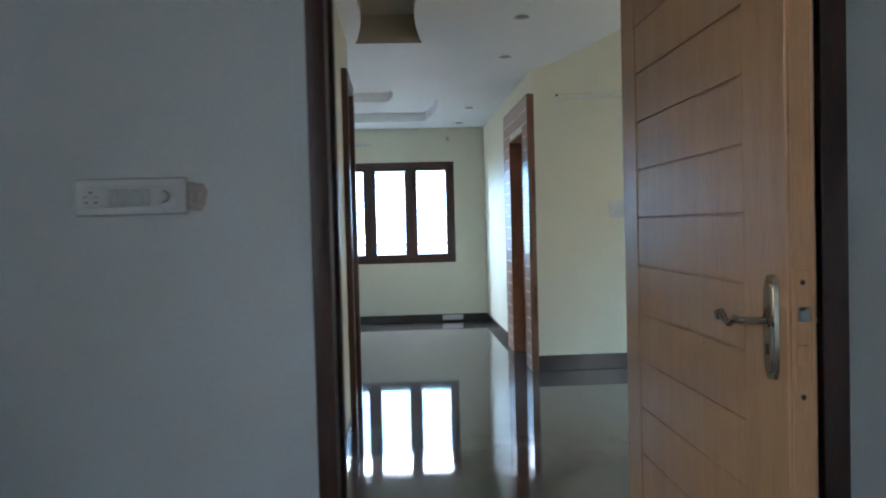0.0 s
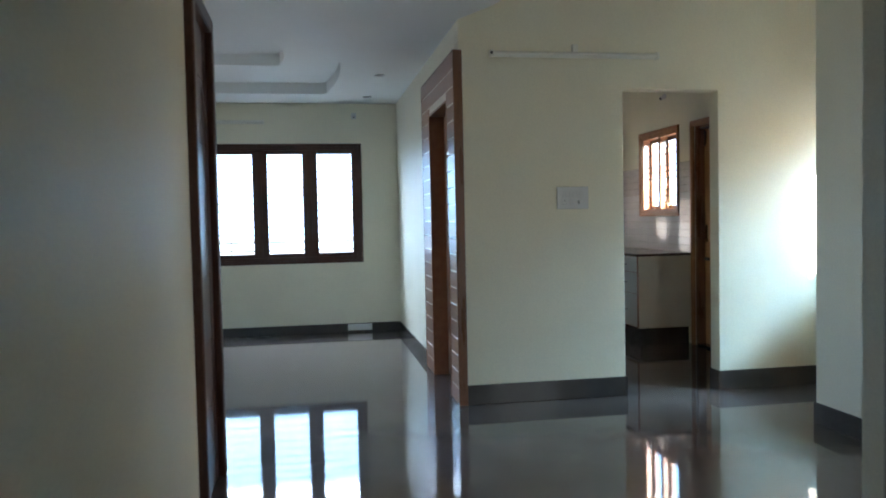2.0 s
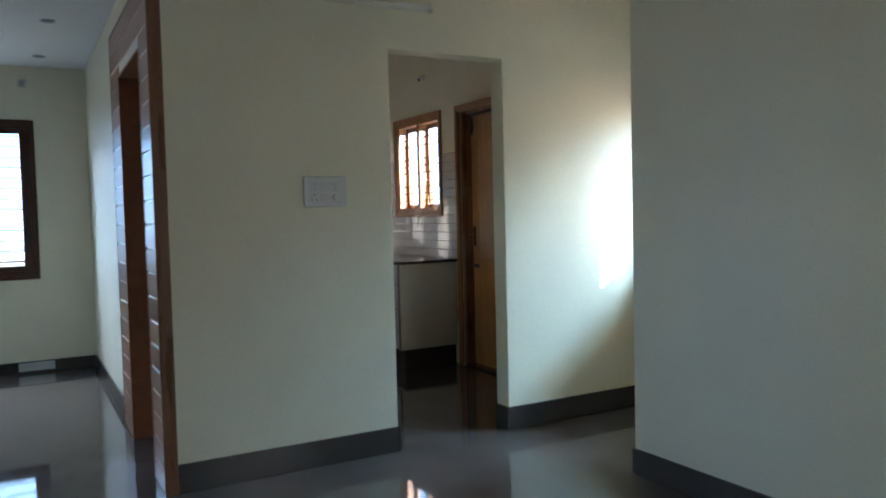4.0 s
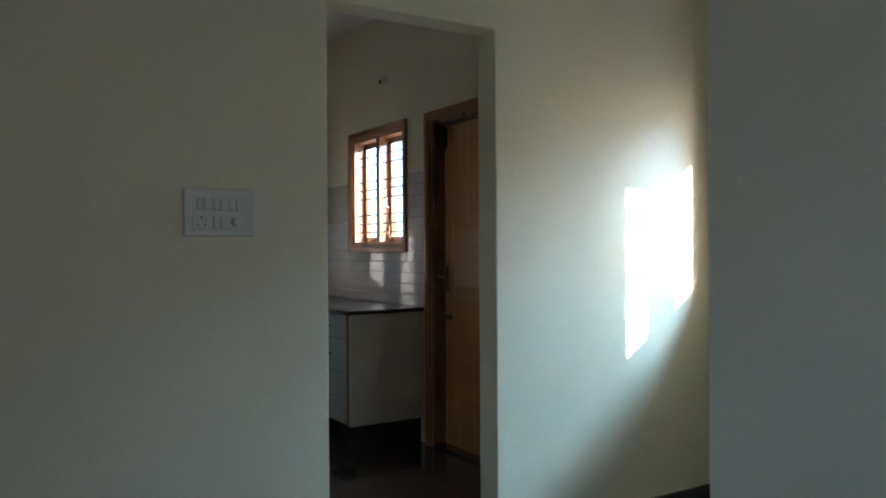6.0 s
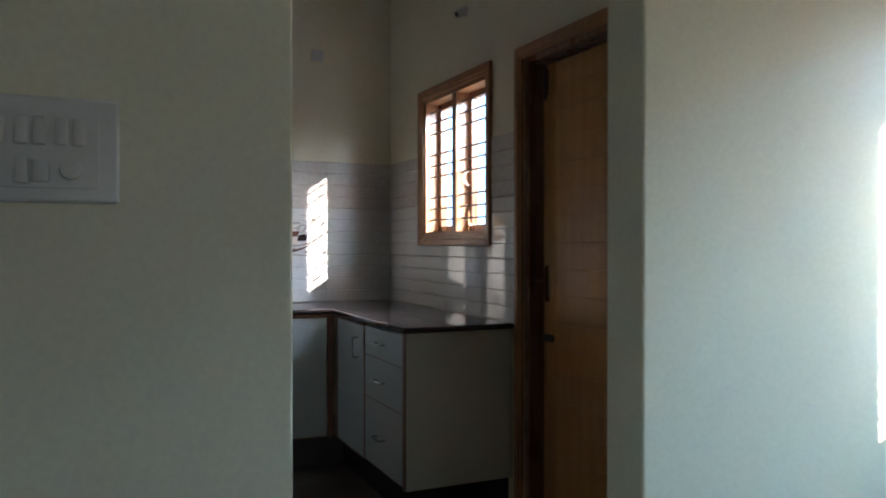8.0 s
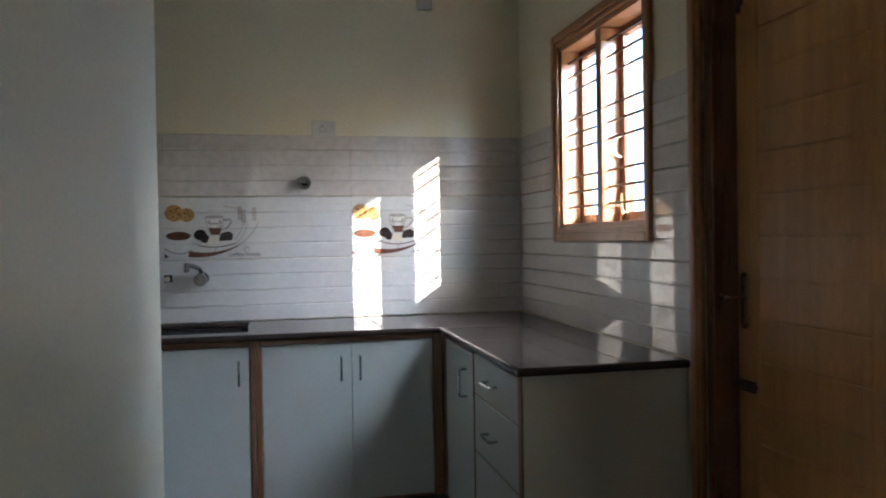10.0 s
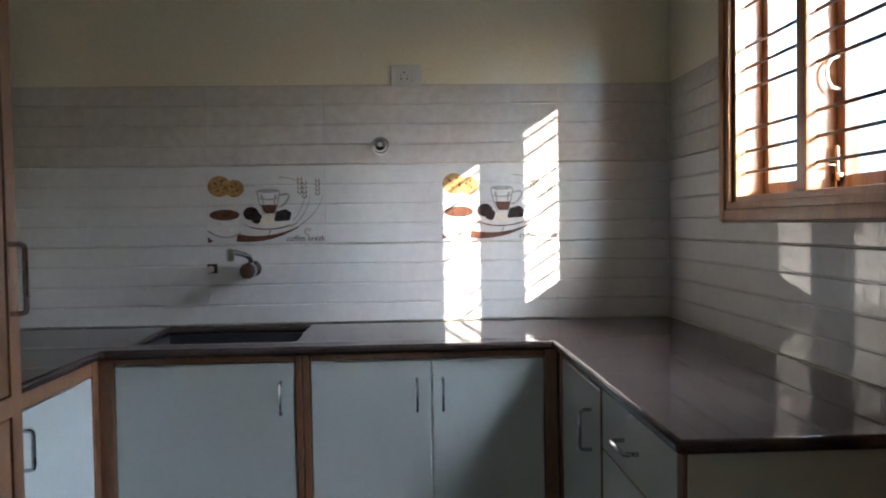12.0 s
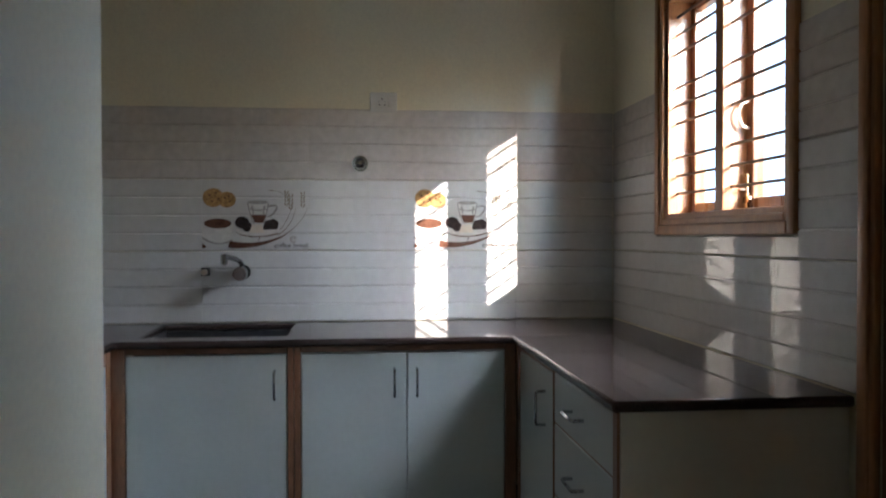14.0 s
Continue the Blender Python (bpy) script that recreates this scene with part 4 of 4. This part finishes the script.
def tile_mesh(name, w, h, material, ridges=4):
    """A tile in (along, depth, up) with ridges across; depth 0 at the wall, 0.011 at the crests."""
    bm = bmesh.new()
    prof = []
    n = max(1, round(ridges * h / TH))
    step = h / n
    for k in range(n):
        b = k * step
        prof += [(b + 0.0014, 0.0062), (b + 0.0042, 0.0101), (b + step - 0.0042, 0.0107 - 0.0004 * (k % 2)), (b + step - 0.0014, 0.0062)]
    g = 0.0004
    cols = []
    for u in (g, w - g):
        cols.append([bm.verts.new((u, 0, 0.0012)), *[bm.verts.new((u, -d, z)) for z, d in prof], bm.verts.new((u, 0, h - 0.0012))])
    for a, b, c, d in zip(cols[0], cols[0][1:], cols[1], cols[1][1:]):
        bm.faces.new((a, b, d, c))
    bm.faces.new(cols[0])
    bm.faces.new(cols[1][::-1])
    bmesh.ops.recalc_face_normals(bm, faces=bm.faces)
    me = bpy.data.meshes.new(name)
    for f in bm.faces:
        f.smooth = len(f.verts) == 4
    for e in bm.edges:
        e.smooth = e.calc_face_angle(0) < 0.7
    bm.to_mesh(me)
    bm.free()
    me.materials.append(material)
    return me


MESHES = {}


def tile(parent, m, w, h, material):
    key = (round(w, 4), round(h, 4), material.name)
    if key not in MESHES:
        MESHES[key] = tile_mesh("tile", w, h, material)
    ob = new("tile", MESHES[key])
    ob.parent = parent
    ob.matrix_basis = m
    return ob


ROWS3 = [(0.870, TILE), (1.160, TILE), (1.450, TILEB)]
# back wall: columns line up with the printed tiles
for r, (z, material) in enumerate(ROWS3):
    x = 2.106 - 2 * TW
    while x < KX - 0.013:
        a, b = max(x, 1.351), min(x + TW, KX - 0.012)
        if b - a > 0.01:
            tile(wall_kitchen_back, local((a, KY, z), (1, 0, 0), (0, 1, 0)), b - a, TH, material)
        x += TW
# right wall: cut round the window and up to the door
for r, (z, material) in enumerate(ROWS3):
    y = KY - 0.012
    while y > 7.72:
        a, b = max(y - TW, 7.715), y
        spans = [(a, b, z, z + TH)]
        if z + TH > 1.22:
            spans = []
            if b > 8.853:
                spans.append((max(a, 8.853), b, z, z + TH))
            if a < 7.951:
                spans.append((a, min(b, 7.951), z, z + TH))
            if a < 8.853 and b > 7.951 and z < 1.2185:
                spans.append((max(a, 7.951), min(b, 8.853), z, 1.2185))
        for c, d, e, f in spans:
            if d - c > 0.008 and f - e > 0.02:
                tile(wall_kitchen_right, local((KX, d, e), (0, -1, 0), (1, 0, 0)), d - c, f - e, material)
        y -= TW

# printed pictures on two tiles
def ell(cx, cz, rx, rz, n=28, a0=0, a1=360):
    return [(cx + rx * math.cos(radians(a0 + (a1 - a0) * k / n)), cz + rz * math.sin(radians(a0 + (a1 - a0) * k / n))) for k in range(n if a1 - a0 == 360 else n + 1)]


def print_layer(name, shapes, material, parent, depth):
    """Flat printed shapes, a hair proud of the tile's crests."""
    bm = bmesh.new()
    for pts in shapes:
        lo = [bm.verts.new((x, KY - depth, z)) for x, z in pts]
        bm.faces.new(lo)
    ext = bmesh.ops.extrude_face_region(bm, geom=bm.faces[:])
    for v in ext["geom"]:
        if isinstance(v, bmesh.types.BMVert):
            v.co.y += 0.0005
    part(name, bm, material, parent)


def ribbon(pts, w0, w1):
    left, right = [], []
    for k, (x, z) in enumerate(pts):
        x0, z0 = pts[max(k - 1, 0)]
        x1, z1 = pts[min(k + 1, len(pts) - 1)]
        d = math.hypot(x1 - x0, z1 - z0)
        nx, nz = -(z1 - z0) / d, (x1 - x0) / d
        w = w0 + (w1 - w0) * k / (len(pts) - 1)
        left.append((x + nx * w, z + nz * w))
        right.append((x - nx * w, z - nz * w))
    return left + right[::-1]


def curve_pts(p0, p1, p2, n=14):
    return [((1 - t) ** 2 * p0[0] + 2 * t * (1 - t) * p1[0] + t * t * p2[0], (1 - t) ** 2 * p0[1] + 2 * t * (1 - t) * p1[1] + t * t * p2[1]) for t in (k / n for k in range(n + 1))]


def coffee_picture(x, z):
    """The printed picture: cookies, coffee cups, chocolates, leaf swirls and two words. (x, z) is its lower left corner."""
    pic = thing("tile_picture", "printed tile picture of coffee cups, cookies and chocolates", "tile print", (x + 0.21, KY - 0.011, z), "printed tile pictures")
    P = lambda pts: [(x + a, z + b) for a, b in pts]
    d0, d = 0.0116, 0.0004
    print_layer("cookie", [P(ell(0.045, 0.205, 0.042, 0.038))], COOKIE, pic, d0 + d)
    print_layer("cookie", [P(ell(0.098, 0.197, 0.036, 0.032))], COOKIE, pic, d0 + 1.5 * d)
    print_layer("chocolate_chips", [P(ell(a, b, 0.005, 0.004, 8)) for a, b in ((0.03, 0.215), (0.055, 0.225), (0.04, 0.19), (0.065, 0.2), (0.09, 0.205), (0.11, 0.19), (0.105, 0.212))], COFFEE, pic, d0 + 2 * d)
    print_layer("bowl", [P([(0.0, 0.098), (0.122, 0.098), (0.116, 0.06), (0.095, 0.025), (0.03, 0.02), (0.0, 0.03)])], CUPW, pic, d0 + d)
    print_layer("coffee_powder", [P(ell(0.062, 0.101, 0.054, 0.020))], COFFEE, pic, d0 + 2 * d)
    print_layer("bowl_shade", [P(ribbon(curve_pts((0.0, 0.045), (0.06, 0.0), (0.12, 0.035)), 0.004, 0.003))], CUPG, pic, d0 + 2 * d)
    print_layer("sauce_stroke", [P(ribbon(curve_pts((0.105, 0.018), (0.22, -0.002), (0.33, 0.055), 18), 0.014, 0.002)), P([(0.0, 0.0), (0.0, 0.022), (0.02, 0.006)])], COFFEE, pic, d0 + 2 * d)
    print_layer("saucer", [P(ell(0.222, 0.072, 0.088, 0.022))], CUPW, pic, d0 + 3 * d)
    print_layer("saucer_rim", [P(ribbon(ell(0.222, 0.070, 0.088, 0.022, 24, 190, 350), 0.002, 0.002))], CUPG, pic, d0 + 4 * d)
    print_layer("cup", [P([(0.180, 0.188), (0.262, 0.188), (0.255, 0.135), (0.243, 0.10), (0.205, 0.10), (0.190, 0.135)])], CUPW, pic, d0 + 4 * d)
    print_layer("cup_rim", [P(ell(0.221, 0.187, 0.041, 0.008)), P(ribbon(curve_pts((0.180, 0.186), (0.192, 0.12), (0.206, 0.10)), 0.0022, 0.0022)), P(ribbon(curve_pts((0.262, 0.186), (0.254, 0.13), (0.243, 0.10)), 0.0026, 0.0022)), P(ribbon(curve_pts((0.262, 0.170), (0.315, 0.185), (0.285, 0.145), 10), 0.004, 0.004)), P(ribbon(curve_pts((0.285, 0.145), (0.272, 0.128), (0.256, 0.128), 8), 0.004, 0.003)), P(ribbon(curve_pts((0.196, 0.172), (0.205, 0.150), (0.200, 0.125)), 0.004, 0.002)), P(ribbon(curve_pts((0.248, 0.172), (0.240, 0.150), (0.246, 0.125)), 0.004, 0.002)), P(ribbon(curve_pts((0.190, 0.160), (0.222, 0.150), (0.254, 0.160)), 0.003, 0.003))], CUPG, pic, d0 + 5 * d)
    print_layer("cup_coffee", [P([(0.194, 0.136), (0.254, 0.136), (0.242, 0.104), (0.208, 0.104)])], COFFEE, pic, d0 + 6 * d)
    for k, shape in enumerate((ell(0.158, 0.105, 0.028, 0.024), ell(0.178, 0.088, 0.020, 0.020), [(0.238, 0.075), (0.298, 0.078), (0.304, 0.106), (0.285, 0.120), (0.250, 0.112)])):
        print_layer("chocolate", [P(shape)], CHOC, pic, d0 + (7 + 0.5 * k) * d)
    print_layer("white_chocolate", [P([(0.186, 0.064), (0.246, 0.064), (0.238, 0.096), (0.198, 0.096)])], GROOVE, pic, d0 + 9 * d)
    print_layer("saucer_shadow", [P(ribbon(curve_pts((0.15, 0.057), (0.22, 0.035), (0.30, 0.062)), 0.002, 0.002)), P(ribbon(curve_pts((0.228, 0.044), (0.222, 0.032), (0.218, 0.024)), 0.0015, 0.001))], COFFEE, pic, d0 + 8 * d)
    stems = [P(ribbon(curve_pts((0.26, 0.235), (0.36, 0.235), (0.345, 0.16)), 0.0012, 0.0006)), P(ribbon(curve_pts((0.318, 0.05), (0.40, 0.10), (0.418, 0.165)), 0.0016, 0.0006)), P(ribbon(curve_pts((0.30, 0.052), (0.365, 0.10), (0.372, 0.17)), 0.0016, 0.0006)), P(ribbon(curve_pts((0.29, 0.06), (0.34, 0.10), (0.356, 0.175)), 0.0014, 0.0006)), P(ribbon(ell(0.362, 0.036, 0.013, 0.012, 18, 20, 320), 0.0016, 0.0010)), P(ribbon(ell(0.361, 0.035, 0.006, 0.006, 12, 0, 280), 0.0012, 0.0008))]
    for sx, sz in ((0.335, 0.17), (0.352, 0.155), (0.400, 0.165)):
        for k in range(4):
            for side in (-1, 1):
                stems.append(P([(sx, sz + 0.016 * k), (sx + side * 0.010, sz + 0.010 + 0.016 * k), (sx + side * 0.006, sz + 0.020 + 0.016 * k)]))
    print_layer("leaf_swirl", stems, SWIRL, pic, d0 + d)
    font = bpy.data.curves.new("words", "FONT")
    font.body, font.size, font.extrude = "coffee break", 0.030, 0.0003
    tmp = bpy.data.objects.new("words", font)
    scene.collection.objects.link(tmp)
    dg = bpy.context.evaluated_depsgraph_get()
    me = bpy.data.meshes.new_from_object(tmp.evaluated_get(dg))
    bpy.data.objects.remove(tmp)
    xs = [v.co.x for v in me.vertices]
    bm = bmesh.new()
    bm.from_mesh(me)
    bpy.data.meshes.remove(me)
    sx = 0.140 / (max(xs) - min(xs))
    bmesh.ops.transform(bm, matrix=Matrix.Translation((x + 0.284, KY - d0 - 2 * d, z + 0.003)) @ Matrix.Rotation(radians(90), 4, "X") @ Matrix.Diagonal((sx, 0.95, 1, 1)), verts=bm.verts)
    part("lettering", bm, CHOC, pic, "brown words reading coffee break")


coffee_picture(2.106, 1.170)
coffee_picture(2.106 + 2 * TW, 1.170)
